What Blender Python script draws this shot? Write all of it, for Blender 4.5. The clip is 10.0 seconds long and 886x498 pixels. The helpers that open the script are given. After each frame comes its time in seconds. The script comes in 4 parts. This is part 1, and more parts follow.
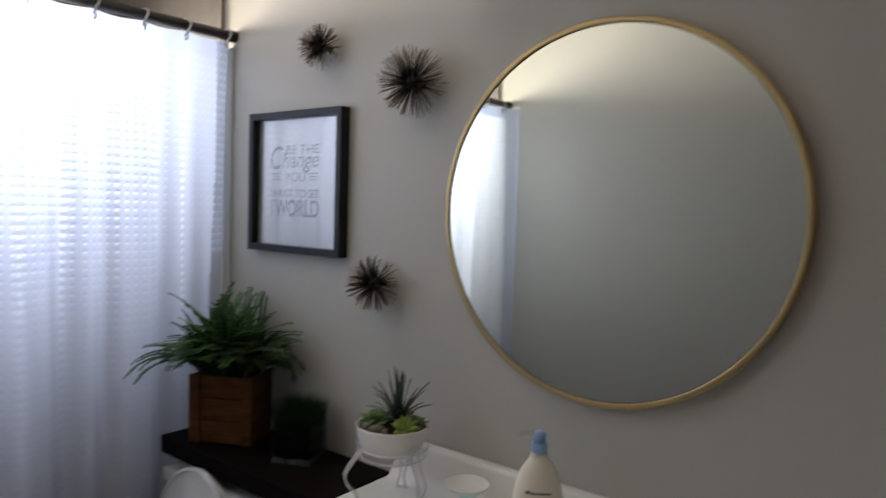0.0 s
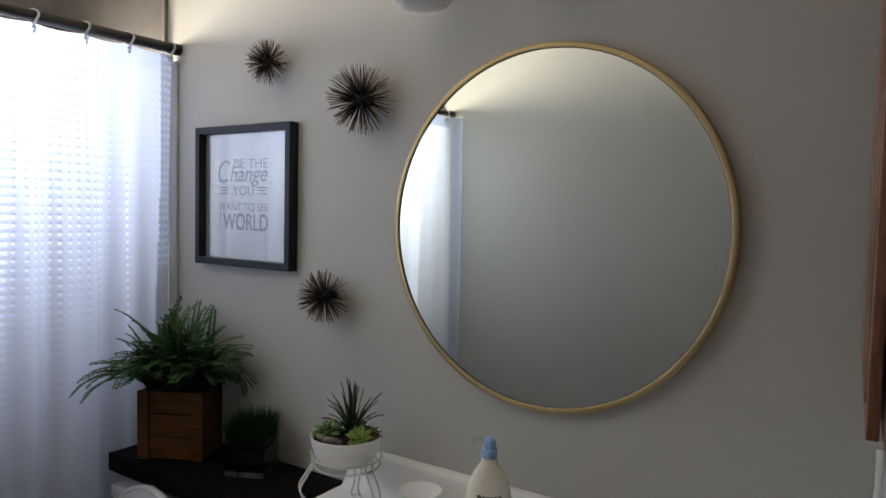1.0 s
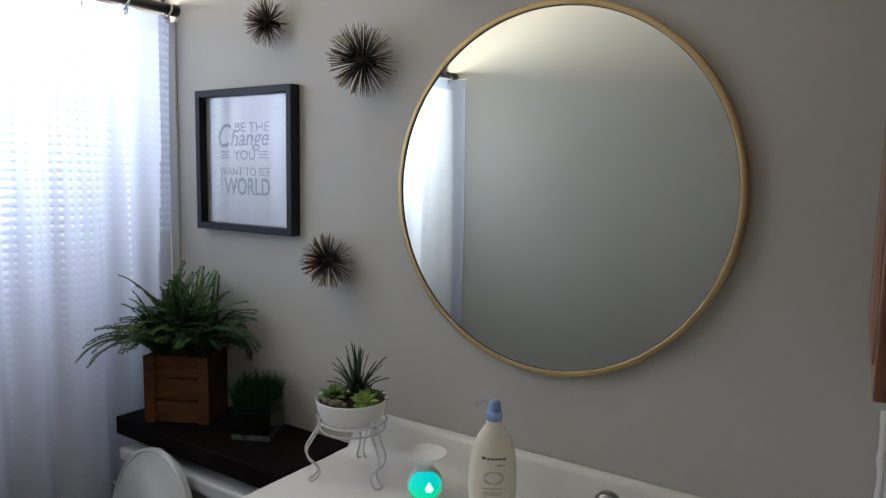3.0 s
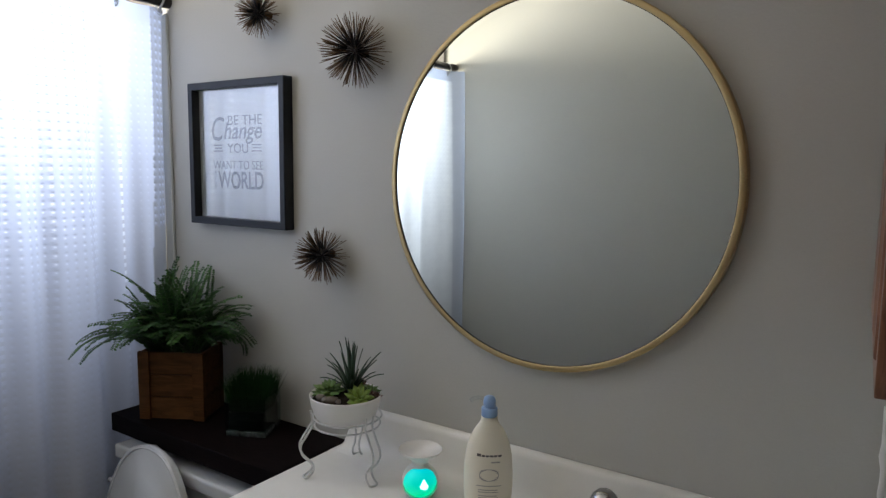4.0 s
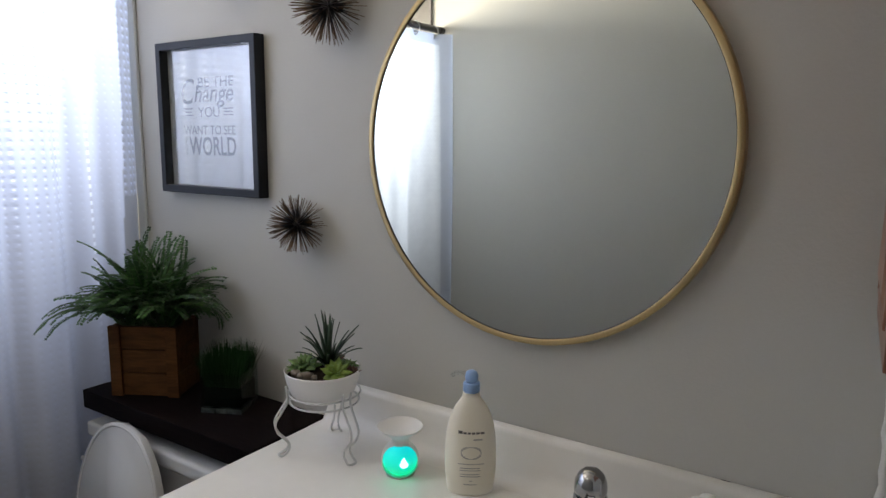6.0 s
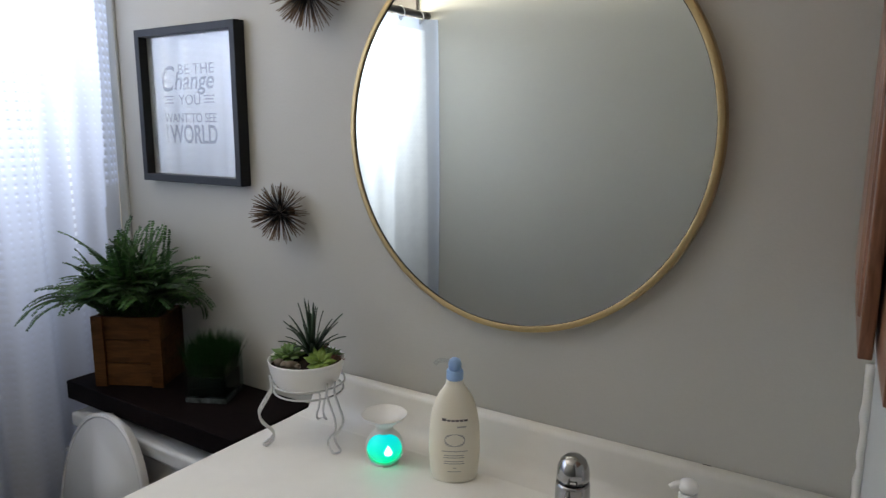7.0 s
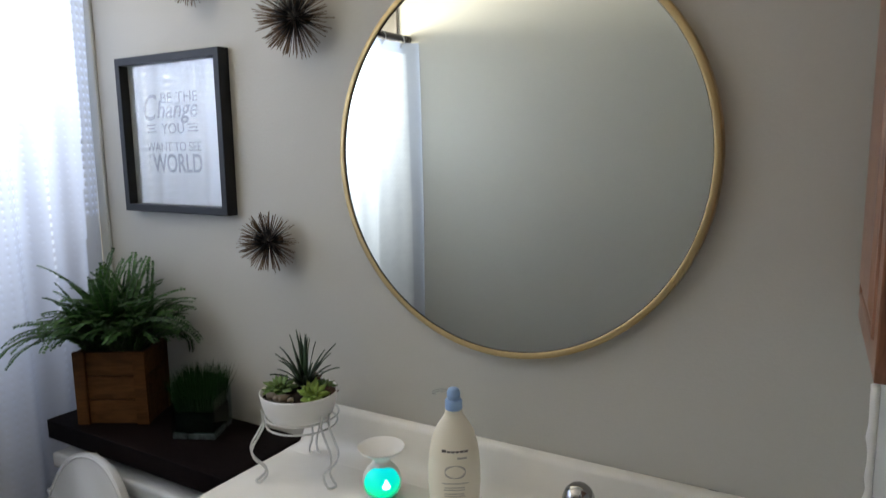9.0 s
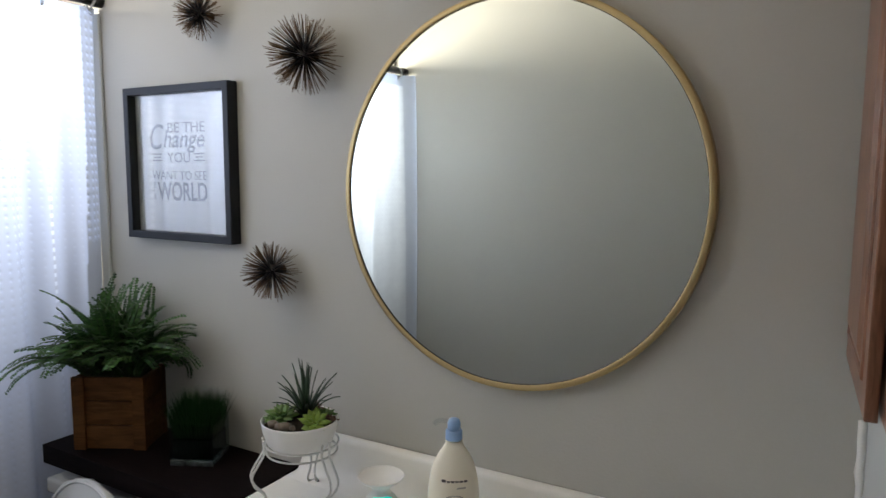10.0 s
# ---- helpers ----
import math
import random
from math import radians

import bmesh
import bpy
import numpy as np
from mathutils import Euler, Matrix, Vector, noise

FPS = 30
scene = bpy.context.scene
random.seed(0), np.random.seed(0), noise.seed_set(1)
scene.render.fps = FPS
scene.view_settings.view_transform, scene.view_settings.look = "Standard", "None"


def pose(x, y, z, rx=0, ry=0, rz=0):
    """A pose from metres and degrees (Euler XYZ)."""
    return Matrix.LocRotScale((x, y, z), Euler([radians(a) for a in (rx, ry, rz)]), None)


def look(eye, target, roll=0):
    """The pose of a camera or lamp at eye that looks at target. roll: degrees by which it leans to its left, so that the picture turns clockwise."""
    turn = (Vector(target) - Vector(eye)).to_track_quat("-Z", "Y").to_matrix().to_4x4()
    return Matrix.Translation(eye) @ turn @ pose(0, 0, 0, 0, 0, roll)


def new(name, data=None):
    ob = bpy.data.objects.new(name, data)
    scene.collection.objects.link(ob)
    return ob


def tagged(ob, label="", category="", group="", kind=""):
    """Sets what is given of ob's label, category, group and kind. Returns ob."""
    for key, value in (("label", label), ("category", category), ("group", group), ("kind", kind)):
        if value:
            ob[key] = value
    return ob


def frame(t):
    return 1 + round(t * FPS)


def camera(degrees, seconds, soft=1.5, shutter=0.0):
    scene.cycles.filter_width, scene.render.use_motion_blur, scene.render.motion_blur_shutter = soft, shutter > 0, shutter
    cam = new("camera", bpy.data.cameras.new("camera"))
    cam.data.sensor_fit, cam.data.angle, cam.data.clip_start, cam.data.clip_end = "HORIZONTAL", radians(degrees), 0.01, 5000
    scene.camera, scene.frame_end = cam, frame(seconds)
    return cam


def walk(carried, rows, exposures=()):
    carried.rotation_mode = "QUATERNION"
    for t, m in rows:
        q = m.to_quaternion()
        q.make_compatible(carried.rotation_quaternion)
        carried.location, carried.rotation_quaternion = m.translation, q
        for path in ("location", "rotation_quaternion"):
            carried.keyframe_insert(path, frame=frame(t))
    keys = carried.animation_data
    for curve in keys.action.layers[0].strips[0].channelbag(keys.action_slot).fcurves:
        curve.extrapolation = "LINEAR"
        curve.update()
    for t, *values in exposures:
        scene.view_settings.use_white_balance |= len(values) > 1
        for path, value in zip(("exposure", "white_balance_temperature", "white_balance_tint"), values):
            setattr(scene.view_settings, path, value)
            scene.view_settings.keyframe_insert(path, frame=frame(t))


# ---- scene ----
cam = camera(65.66, 10.0, soft=1.3, shutter=1.0)
PATH = [
    (0, (0.5743, -1.2209, 1.5169), (-0.6602, 0.3478, 1.3940), 1.85),
    (0.5, (0.5795, -1.2498, 1.5350), (-0.5559, 0.3944, 1.4485), 2.37),
    (1, (0.5890, -1.2656, 1.5464), (-0.5124, 0.3998, 1.4312), 1.32),
    (1.5, (0.5818, -1.2775, 1.5482), (-0.4907, 0.4028, 1.3857), 1.17),
    (2, (0.5865, -1.2629, 1.5444), (-0.4899, 0.4133, 1.3663), 0.78),
    (2.5, (0.5888, -1.2651, 1.5480), (-0.4942, 0.4055, 1.3576), 0.92),
    (3, (0.5803, -1.2592, 1.5428), (-0.5201, 0.3967, 1.3262), 1.06),
    (4.5, (0.5872, -1.2032, 1.5391), (-0.5342, 0.4327, 1.2817), 0.45),
    (5, (0.5671, -1.1827, 1.5284), (-0.5801, 0.4292, 1.2351), 0.82),
    (5.5, (0.5630, -1.1588, 1.5226), (-0.5534, 0.4735, 1.2240), 0.74),
    (7, (0.5769, -1.1320, 1.5246), (-0.4887, 0.5225, 1.1684), 0.16),
    (7.5, (0.5689, -1.1189, 1.5278), (-0.4599, 0.5624, 1.1888), 0.78),
    (8, (0.5602, -1.1099, 1.5233), (-0.4296, 0.5930, 1.1761), 1.19),
    (8.5, (0.5473, -1.1094, 1.5287), (-0.4576, 0.5853, 1.1853), 0.85),
    (9, (0.5397, -1.1294, 1.5350), (-0.4779, 0.5660, 1.2347), -0.85),
    (9.5, (0.5385, -1.1463, 1.5413), (-0.4497, 0.5744, 1.2907), -0.37),
    (10, (0.5299, -1.1761, 1.5548), (-0.4567, 0.5488, 1.3283), 0.29),
]
walk(cam, [(t, look(eye, target, roll)) for t, eye, target, roll in PATH], [(0.0, -0.78, 6600, 12), (0.5, -0.85, 6550, 10), (1.0, -0.74, 6500, 10), (1.5, -0.66, 6480, 10), (2.0, -0.62, 6450, 9), (3.0, -0.56, 6400, 9), (5.0, -0.53, 6350, 9), (5.5, -0.46, 6450, 11), (7.0, -0.22, 6500, 8), (7.6, -0.20, 6500, 6), (8.5, -0.12, 6550, 6), (10.0, -0.24, 6550, 8)])

# ---------------------------------------------------------------- light
world = bpy.data.worlds.new("sky")
scene.world = world
world.use_nodes = True
wn = world.node_tree
sky = wn.nodes.new("ShaderNodeTexSky")
sky.sky_type, sky.sun_disc = "NISHITA", False
sky.sun_elevation, sky.sun_rotation = radians(35), radians(60)
wn.links.new(sky.outputs["Color"], wn.nodes["Background"].inputs["Color"])
wn.nodes["Background"].inputs["Strength"].default_value = 0.10

# slanting daylight of the unseen window above the tub, split into three lamps turned towards the room's south side
WIN_Y0, WIN_Y1, WIN_Z0, WIN_Z1 = -1.17, -0.13, 1.60, 2.125
for k in range(3):
    wide = (WIN_Y1 - WIN_Y0 - 0.10) / 3
    y = WIN_Y0 + 0.05 + wide * (k + 0.5)
    day = bpy.data.lights.new("window_daylight", "AREA")
    day.shape, day.size, day.size_y = "RECTANGLE", wide * 0.92, WIN_Z1 - WIN_Z0 - 0.08
    day.energy, day.color, day.spread = 20.5, (1.0, 0.91, 0.79), radians(124)
    day_ob = new("window_daylight", day)
    zc = (WIN_Z0 + WIN_Z1) / 2
    day_ob.matrix_world = look((-1.925, y, zc), (-1.925 + math.cos(radians(9)), y - math.sin(radians(9)), zc))

# ---------------------------------------------------------------- materials


def material(name, colour, rough=0.5, metal=0.0, vary=0.12, scale=6.0, fine=90.0, bump=0.15, spec=0.5, coat=0.0, random_amount=0.0):
    """A principled surface with stains at one scale and grain at another."""
    m = bpy.data.materials.new(name)
    m.use_nodes = True
    nt = m.node_tree
    b = nt.nodes["Principled BSDF"]
    geo = nt.nodes.new("ShaderNodeTexCoord")
    big = nt.nodes.new("ShaderNodeTexNoise")
    big.inputs["Scale"].default_value, big.inputs["Detail"].default_value = scale, 5
    small = nt.nodes.new("ShaderNodeTexNoise")
    small.inputs["Scale"].default_value, small.inputs["Detail"].default_value = fine, 3
    nt.links.new(geo.outputs["Object"], big.inputs["Vector"])
    nt.links.new(geo.outputs["Object"], small.inputs["Vector"])
    add = nt.nodes.new("ShaderNodeMath")
    add.operation = "MULTIPLY_ADD"
    nt.links.new(small.outputs["Fac"], add.inputs[0])
    add.inputs[1].default_value = 0.4
    nt.links.new(big.outputs["Fac"], add.inputs[2])
    value = add.outputs[0]
    if random_amount:
        info = nt.nodes.new("ShaderNodeObjectInfo")
        more = nt.nodes.new("ShaderNodeMath")
        more.operation = "MULTIPLY_ADD"
        nt.links.new(info.outputs["Random"], more.inputs[0])
        more.inputs[1].default_value = random_amount
        nt.links.new(value, more.inputs[2])
        value = more.outputs[0]
    ramp = nt.nodes.new("ShaderNodeMapRange")
    ramp.inputs["From Min"].default_value, ramp.inputs["From Max"].default_value = 0.35, 1.05 + random_amount
    ramp.inputs["To Min"].default_value, ramp.inputs["To Max"].default_value = 1 - vary, 1 + vary
    nt.links.new(value, ramp.inputs["Value"])
    mul = nt.nodes.new("ShaderNodeMix")
    mul.data_type, mul.blend_type = "RGBA", "MULTIPLY"
    mul.inputs["Factor"].default_value = 1.0
    mul.inputs["A"].default_value = (*colour, 1)
    nt.links.new(ramp.outputs["Result"], mul.inputs["B"])
    nt.links.new(mul.outputs["Result"], b.inputs["Base Color"])
    b.inputs["Roughness"].default_value, b.inputs["Metallic"].default_value = rough, metal
    b.inputs["Specular IOR Level"].default_value = spec
    b.inputs["Coat Weight"].default_value = coat
    if bump:
        bp = nt.nodes.new("ShaderNodeBump")
        bp.inputs["Strength"].default_value, bp.inputs["Distance"].default_value = bump, 0.002
        nt.links.new(small.outputs["Fac"], bp.inputs["Height"])
        nt.links.new(bp.outputs["Normal"], b.inputs["Normal"])
    return m


def wood(name, dark, light, scale=14.0, rough=0.5, stretch=(1, 1, 12), spec=0.5):
    """Wood with grain that runs along the axis with the small stretch."""
    m = bpy.data.materials.new(name)
    m.use_nodes = True
    nt = m.node_tree
    b = nt.nodes["Principled BSDF"]
    tc = nt.nodes.new("ShaderNodeTexCoord")
    info = nt.nodes.new("ShaderNodeObjectInfo")
    shift = nt.nodes.new("ShaderNodeVectorMath")
    shift.operation = "ADD"
    nt.links.new(tc.outputs["Object"], shift.inputs[0])
    nt.links.new(info.outputs["Random"], shift.inputs[1])
    mp = nt.nodes.new("ShaderNodeMapping")
    mp.inputs["Scale"].default_value = stretch
    nt.links.new(shift.outputs[0], mp.inputs["Vector"])
    n1 = nt.nodes.new("ShaderNodeTexNoise")
    n1.inputs["Scale"].default_value, n1.inputs["Detail"].default_value, n1.inputs["Distortion"].default_value = scale, 6, 1.2
    nt.links.new(mp.outputs["Vector"], n1.inputs["Vector"])
    n2 = nt.nodes.new("ShaderNodeTexNoise")
    n2.inputs["Scale"].default_value = 9
    nt.links.new(shift.outputs[0], n2.inputs["Vector"])
    mix = nt.nodes.new("ShaderNodeMath")
    mix.operation = "MULTIPLY_ADD"
    nt.links.new(n2.outputs["Fac"], mix.inputs[0])
    mix.inputs[1].default_value = 0.5
    nt.links.new(n1.outputs["Fac"], mix.inputs[2])
    cr = nt.nodes.new("ShaderNodeValToRGB")
    cr.color_ramp.elements[0].position, cr.color_ramp.elements[0].color = 0.5, (*dark, 1)
    cr.color_ramp.elements[1].position, cr.color_ramp.elements[1].color = 0.95, (*light, 1)
    nt.links.new(mix.outputs[0], cr.inputs["Fac"])
    nt.links.new(cr.outputs["Color"], b.inputs["Base Color"])
    b.inputs["Roughness"].default_value, b.inputs["Specular IOR Level"].default_value = rough, spec
    bp = nt.nodes.new("ShaderNodeBump")
    bp.inputs["Strength"].default_value, bp.inputs["Distance"].default_value = 0.25, 0.001
    nt.links.new(n1.outputs["Fac"], bp.inputs["Height"])
    nt.links.new(bp.outputs["Normal"], b.inputs["Normal"])
    return m


def leaf_material(name, dark, light, through_amount=0.25, rough=0.45, spec=0.5):
    m = bpy.data.materials.new(name)
    m.use_nodes = True
    nt = m.node_tree
    b = nt.nodes["Principled BSDF"]
    out = nt.nodes["Material Output"]
    info = nt.nodes.new("ShaderNodeObjectInfo")
    geo = nt.nodes.new("ShaderNodeNewGeometry")
    add = nt.nodes.new("ShaderNodeMath")
    add.operation = "ADD"
    nt.links.new(info.outputs["Random"], add.inputs[0])
    nt.links.new(geo.outputs["Random Per Island"], add.inputs[1])
    half = nt.nodes.new("ShaderNodeMath")
    half.operation = "MULTIPLY"
    half.inputs[1].default_value = 0.5
    nt.links.new(add.outputs[0], half.inputs[0])
    cr = nt.nodes.new("ShaderNodeValToRGB")
    cr.color_ramp.elements[0].color, cr.color_ramp.elements[1].color = (*dark, 1), (*light, 1)
    nt.links.new(half.outputs[0], cr.inputs["Fac"])
    nt.links.new(cr.outputs["Color"], b.inputs["Base Color"])
    b.inputs["Roughness"].default_value, b.inputs["Specular IOR Level"].default_value = rough, spec
    tl = nt.nodes.new("ShaderNodeBsdfTranslucent")
    nt.links.new(cr.outputs["Color"], tl.inputs["Color"])
    mx = nt.nodes.new("ShaderNodeMixShader")
    mx.inputs[0].default_value = through_amount
    nt.links.new(b.outputs[0], mx.inputs[1])
    nt.links.new(tl.outputs[0], mx.inputs[2])
    nt.links.new(mx.outputs[0], out.inputs["Surface"])
    return m


def pane_material(name, tint=(1, 1, 1), ior=1.45, rough=0.0):
    """Thin clear glass: see-through with a Fresnel gloss."""
    m = bpy.data.materials.new(name)
    m.use_nodes = True
    nt = m.node_tree
    nt.nodes.remove(nt.nodes["Principled BSDF"])
    out = nt.nodes["Material Output"]
    tr = nt.nodes.new("ShaderNodeBsdfTransparent")
    tr.inputs["Color"].default_value = (*tint, 1)
    gl = nt.nodes.new("ShaderNodeBsdfGlossy")
    gl.inputs["Roughness"].default_value = rough
    base = ((ior - 1) / (ior + 1)) ** 2
    lw = nt.nodes.new("ShaderNodeLayerWeight")
    lw.inputs["Blend"].default_value = 0.5
    pw = nt.nodes.new("ShaderNodeMath")
    pw.operation = "POWER"
    pw.inputs[1].default_value = 5.0
    nt.links.new(lw.outputs["Facing"], pw.inputs[0])
    fr = nt.nodes.new("ShaderNodeMath")
    fr.operation = "MULTIPLY_ADD"
    fr.inputs[1].default_value, fr.inputs[2].default_value = 1 - base, base
    nt.links.new(pw.outputs[0], fr.inputs[0])
    mx = nt.nodes.new("ShaderNodeMixShader")
    nt.links.new(fr.outputs[0], mx.inputs[0])
    nt.links.new(tr.outputs[0], mx.inputs[1])
    nt.links.new(gl.outputs[0], mx.inputs[2])
    nt.links.new(mx.outputs[0], out.inputs["Surface"])
    return m


def curtain_material():
    """White waffle-weave cloth: each cell's shading is painted in, bright below and dark above, with puckered relief.
    """
    m = bpy.data.materials.new("waffle_cloth")
    m.use_nodes = True
    nt = m.node_tree
    nt.nodes.remove(nt.nodes["Principled BSDF"])
    out = nt.nodes["Material Output"]

    def put(socket, value):
        if isinstance(value, (int, float)):
            socket.default_value = value
        else:
            nt.links.new(value, socket)

    def calc(op, a, b=0.0, c=0.0):
        n = nt.nodes.new("ShaderNodeMath")
        n.operation = op
        put(n.inputs[0], a)
        put(n.inputs[1], b)
        put(n.inputs[2], c)
        return n.outputs[0]

    def stored(name):
        n = nt.nodes.new("ShaderNodeAttribute")
        n.attribute_name = name
        return n.outputs["Fac"]

    def spot(fu, fv, u, v, wu, wv):
        """A soft dot inside each cell."""
        a = calc("DIVIDE", calc("SUBTRACT", fu, u), wu)
        b = calc("DIVIDE", calc("SUBTRACT", fv, v), wv)
        r = calc("ADD", calc("MULTIPLY", a, a), calc("MULTIPLY", b, b))
        return calc("EXPONENT", calc("MULTIPLY", r, -1.0))

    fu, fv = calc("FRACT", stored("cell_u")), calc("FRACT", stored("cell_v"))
    # relief shading of each cell, put into the colour of the cloth
    lit_dot = spot(fu, fv, 0.52, 0.67, 0.17, 0.16)
    shade_dot = spot(fu, fv, 0.44, 0.33, 0.20, 0.17)
    weave = calc("SUBTRACT", calc("MULTIPLY", lit_dot, 0.60), calc("MULTIPLY", shade_dot, 0.52))
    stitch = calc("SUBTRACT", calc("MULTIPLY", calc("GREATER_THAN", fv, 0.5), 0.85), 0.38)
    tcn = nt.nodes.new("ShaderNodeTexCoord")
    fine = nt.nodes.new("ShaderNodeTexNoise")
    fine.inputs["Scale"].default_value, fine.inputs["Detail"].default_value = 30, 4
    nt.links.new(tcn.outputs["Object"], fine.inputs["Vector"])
    # thin also carries the painted light and shade of the panels and hem
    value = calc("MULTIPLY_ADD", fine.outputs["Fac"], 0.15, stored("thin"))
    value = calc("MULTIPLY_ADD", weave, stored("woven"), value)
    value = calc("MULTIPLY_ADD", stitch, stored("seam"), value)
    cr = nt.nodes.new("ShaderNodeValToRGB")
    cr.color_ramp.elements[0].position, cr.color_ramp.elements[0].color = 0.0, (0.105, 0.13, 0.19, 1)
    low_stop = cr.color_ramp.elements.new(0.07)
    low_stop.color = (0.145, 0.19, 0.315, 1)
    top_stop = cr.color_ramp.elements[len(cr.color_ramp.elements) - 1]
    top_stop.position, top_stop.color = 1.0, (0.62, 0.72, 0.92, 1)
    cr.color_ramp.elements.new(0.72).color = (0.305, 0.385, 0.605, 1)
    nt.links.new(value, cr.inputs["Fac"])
    bp = nt.nodes.new("ShaderNodeBump")
    bp.inputs["Strength"].default_value, bp.inputs["Distance"].default_value = 0.5, 0.003
    nt.links.new(calc("MULTIPLY", weave, stored("woven")), bp.inputs["Height"])
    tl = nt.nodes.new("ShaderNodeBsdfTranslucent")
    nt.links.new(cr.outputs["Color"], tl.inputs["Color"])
    nt.links.new(bp.outputs["Normal"], tl.inputs["Normal"])
    df = nt.nodes.new("ShaderNodeBsdfDiffuse")
    df.inputs["Color"].default_value = (0.82, 0.83, 0.86, 1)
    nt.links.new(bp.outputs["Normal"], df.inputs["Normal"])
    mx = nt.nodes.new("ShaderNodeMixShader")
    mx.inputs[0].default_value = 0.6
    nt.links.new(df.outputs[0], mx.inputs[1])
    nt.links.new(tl.outputs[0], mx.inputs[2])
    nt.links.new(mx.outputs[0], out.inputs["Surface"])
    return m


def glow_material(name, colour, strength):
    m = bpy.data.materials.new(name)
    m.use_nodes = True
    b = m.node_tree.nodes["Principled BSDF"]
    b.inputs["Base Color"].default_value = (*colour, 1)
    b.inputs["Emission Color"].default_value = (*colour, 1)
    b.inputs["Emission Strength"].default_value = strength
    return m


WALL = material("wall_paint", (0.468, 0.458, 0.420), 0.55, vary=0.03, scale=2.5, fine=160, bump=0.25)
# wall paint made paler and bluer, imitating daylight on the wall facing the window
WALL_PALE = material("pale_wall_paint", (0.54, 0.56, 0.555), 0.5, vary=0.03, scale=2.5, fine=160, bump=0.25)
CEIL = material("ceiling_paint", (0.70, 0.685, 0.645), 0.7, vary=0.03, scale=3, fine=120, bump=0.3)
FLOOR = material("floor_vinyl", (0.20, 0.165, 0.13), 0.4, vary=0.2, scale=5, fine=60)
SURROUND = material("tub_surround", (0.15, 0.135, 0.122), 0.35, vary=0.25, scale=7, fine=40, bump=0.05)
WHITE_TRIM = material("white_trim", (0.74, 0.73, 0.70), 0.35, vary=0.05, scale=9, fine=70, bump=0.1)
GREY_TRIM = material("grey_trim", (0.17, 0.15, 0.14), 0.4, vary=0.15, scale=15)
MARBLE = material("cultured_marble", (0.86, 0.845, 0.80), 0.30, vary=0.045, scale=7, fine=35, bump=0.02, coat=0.08)
PORCELAIN = material("porcelain", (0.64, 0.655, 0.66), 0.16, vary=0.02, scale=5, fine=40, bump=0.0, coat=0.5)
CERAMIC = material("white_ceramic", (0.80, 0.79, 0.77), 0.28, vary=0.02, scale=20, fine=120, bump=0.04)
ESPRESSO = wood("espresso_wood", (0.0035, 0.0023, 0.0027), (0.0095, 0.006, 0.006), 10, 0.6, (2, 18, 18), 0.06)
PLANTER = wood("planter_wood", (0.055, 0.023, 0.0075), (0.118, 0.053, 0.018), 6, 0.65, (2, 11, 11), 0.1)
CABINET = wood("cabinet_wood", (0.125, 0.055, 0.031), (0.31, 0.150, 0.090), 9, 0.30, (14, 14, 1.6))
BLACK = material("black_frame_paint", (0.010, 0.012, 0.016), 0.42, vary=0.3, scale=18, fine=150, bump=0.1, spec=0.3)
PAPER = material("print_paper", (0.60, 0.635, 0.63), 0.7, vary=0.02, scale=5, fine=200, bump=0.03)
INK = material("grey_ink", (0.065, 0.072, 0.076), 0.6, vary=0.25, scale=40, bump=0.0)
GOLD = material("brushed_gold", (0.50, 0.385, 0.20), 0.46, 1.0, vary=0.08, scale=9, fine=220, bump=0.06)
BRONZE = material("dark_bronze", (0.13, 0.080, 0.044), 0.36, 0.85, vary=0.35, scale=60, random_amount=0.5, bump=0.0)
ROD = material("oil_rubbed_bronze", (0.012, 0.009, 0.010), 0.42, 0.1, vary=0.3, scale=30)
CHROME = material("chrome", (0.38, 0.38, 0.39), 0.11, 1.0, vary=0.05, scale=20, bump=0.0)
WIRE = material("white_wire_paint", (0.62, 0.62, 0.60), 0.4, vary=0.12, scale=60)
LOTION = material("bottle_plastic", (0.84, 0.79, 0.66), 0.32, vary=0.02, scale=8, fine=60, bump=0.02)
BLUE = material("blue_pump_plastic", (0.27, 0.42, 0.68), 0.35, vary=0.06, scale=30)
LABEL_INK = material("label_ink", (0.10, 0.09, 0.085), 0.6, vary=0.1, scale=40, bump=0.0)
LABEL_SOFT = material("label_soft_ink", (0.42, 0.40, 0.36), 0.6, vary=0.1, scale=40, bump=0.0)
MOSS = material("dark_moss", (0.004, 0.006, 0.004), 0.95, vary=0.5, scale=60, fine=300, bump=0.8, spec=0.05)
SOIL = material("potting_soil", (0.022, 0.016, 0.012), 0.95, vary=0.5, scale=60, fine=300, bump=0.8, spec=0.1)
STONE = material("pebble", (0.15, 0.12, 0.09), 0.5, vary=0.25, scale=30, fine=200, random_amount=0.6)
FERN = leaf_material("fern_leaf", (0.004, 0.022, 0.006), (0.092, 0.20, 0.055), 0.25, 0.5, 0.3)
FERN_STEM = leaf_material("fern_stem", (0.03, 0.05, 0.015), (0.07, 0.10, 0.035), 0.0)
GRASS = leaf_material("grass_blade", (0.003, 0.014, 0.003), (0.014, 0.056, 0.012), 0.08, 0.7, 0.12)
AIR = leaf_material("spiky_leaf", (0.014, 0.034, 0.018), (0.05, 0.092, 0.046), 0.1)
ROSETTE = leaf_material("succulent_leaf", (0.09, 0.19, 0.03), (0.30, 0.42, 0.08), 0.2, 0.4)
ROSETTE_RED = leaf_material("reddish_succulent_leaf", (0.05, 0.02, 0.016), (0.13, 0.06, 0.035), 0.1, 0.4)
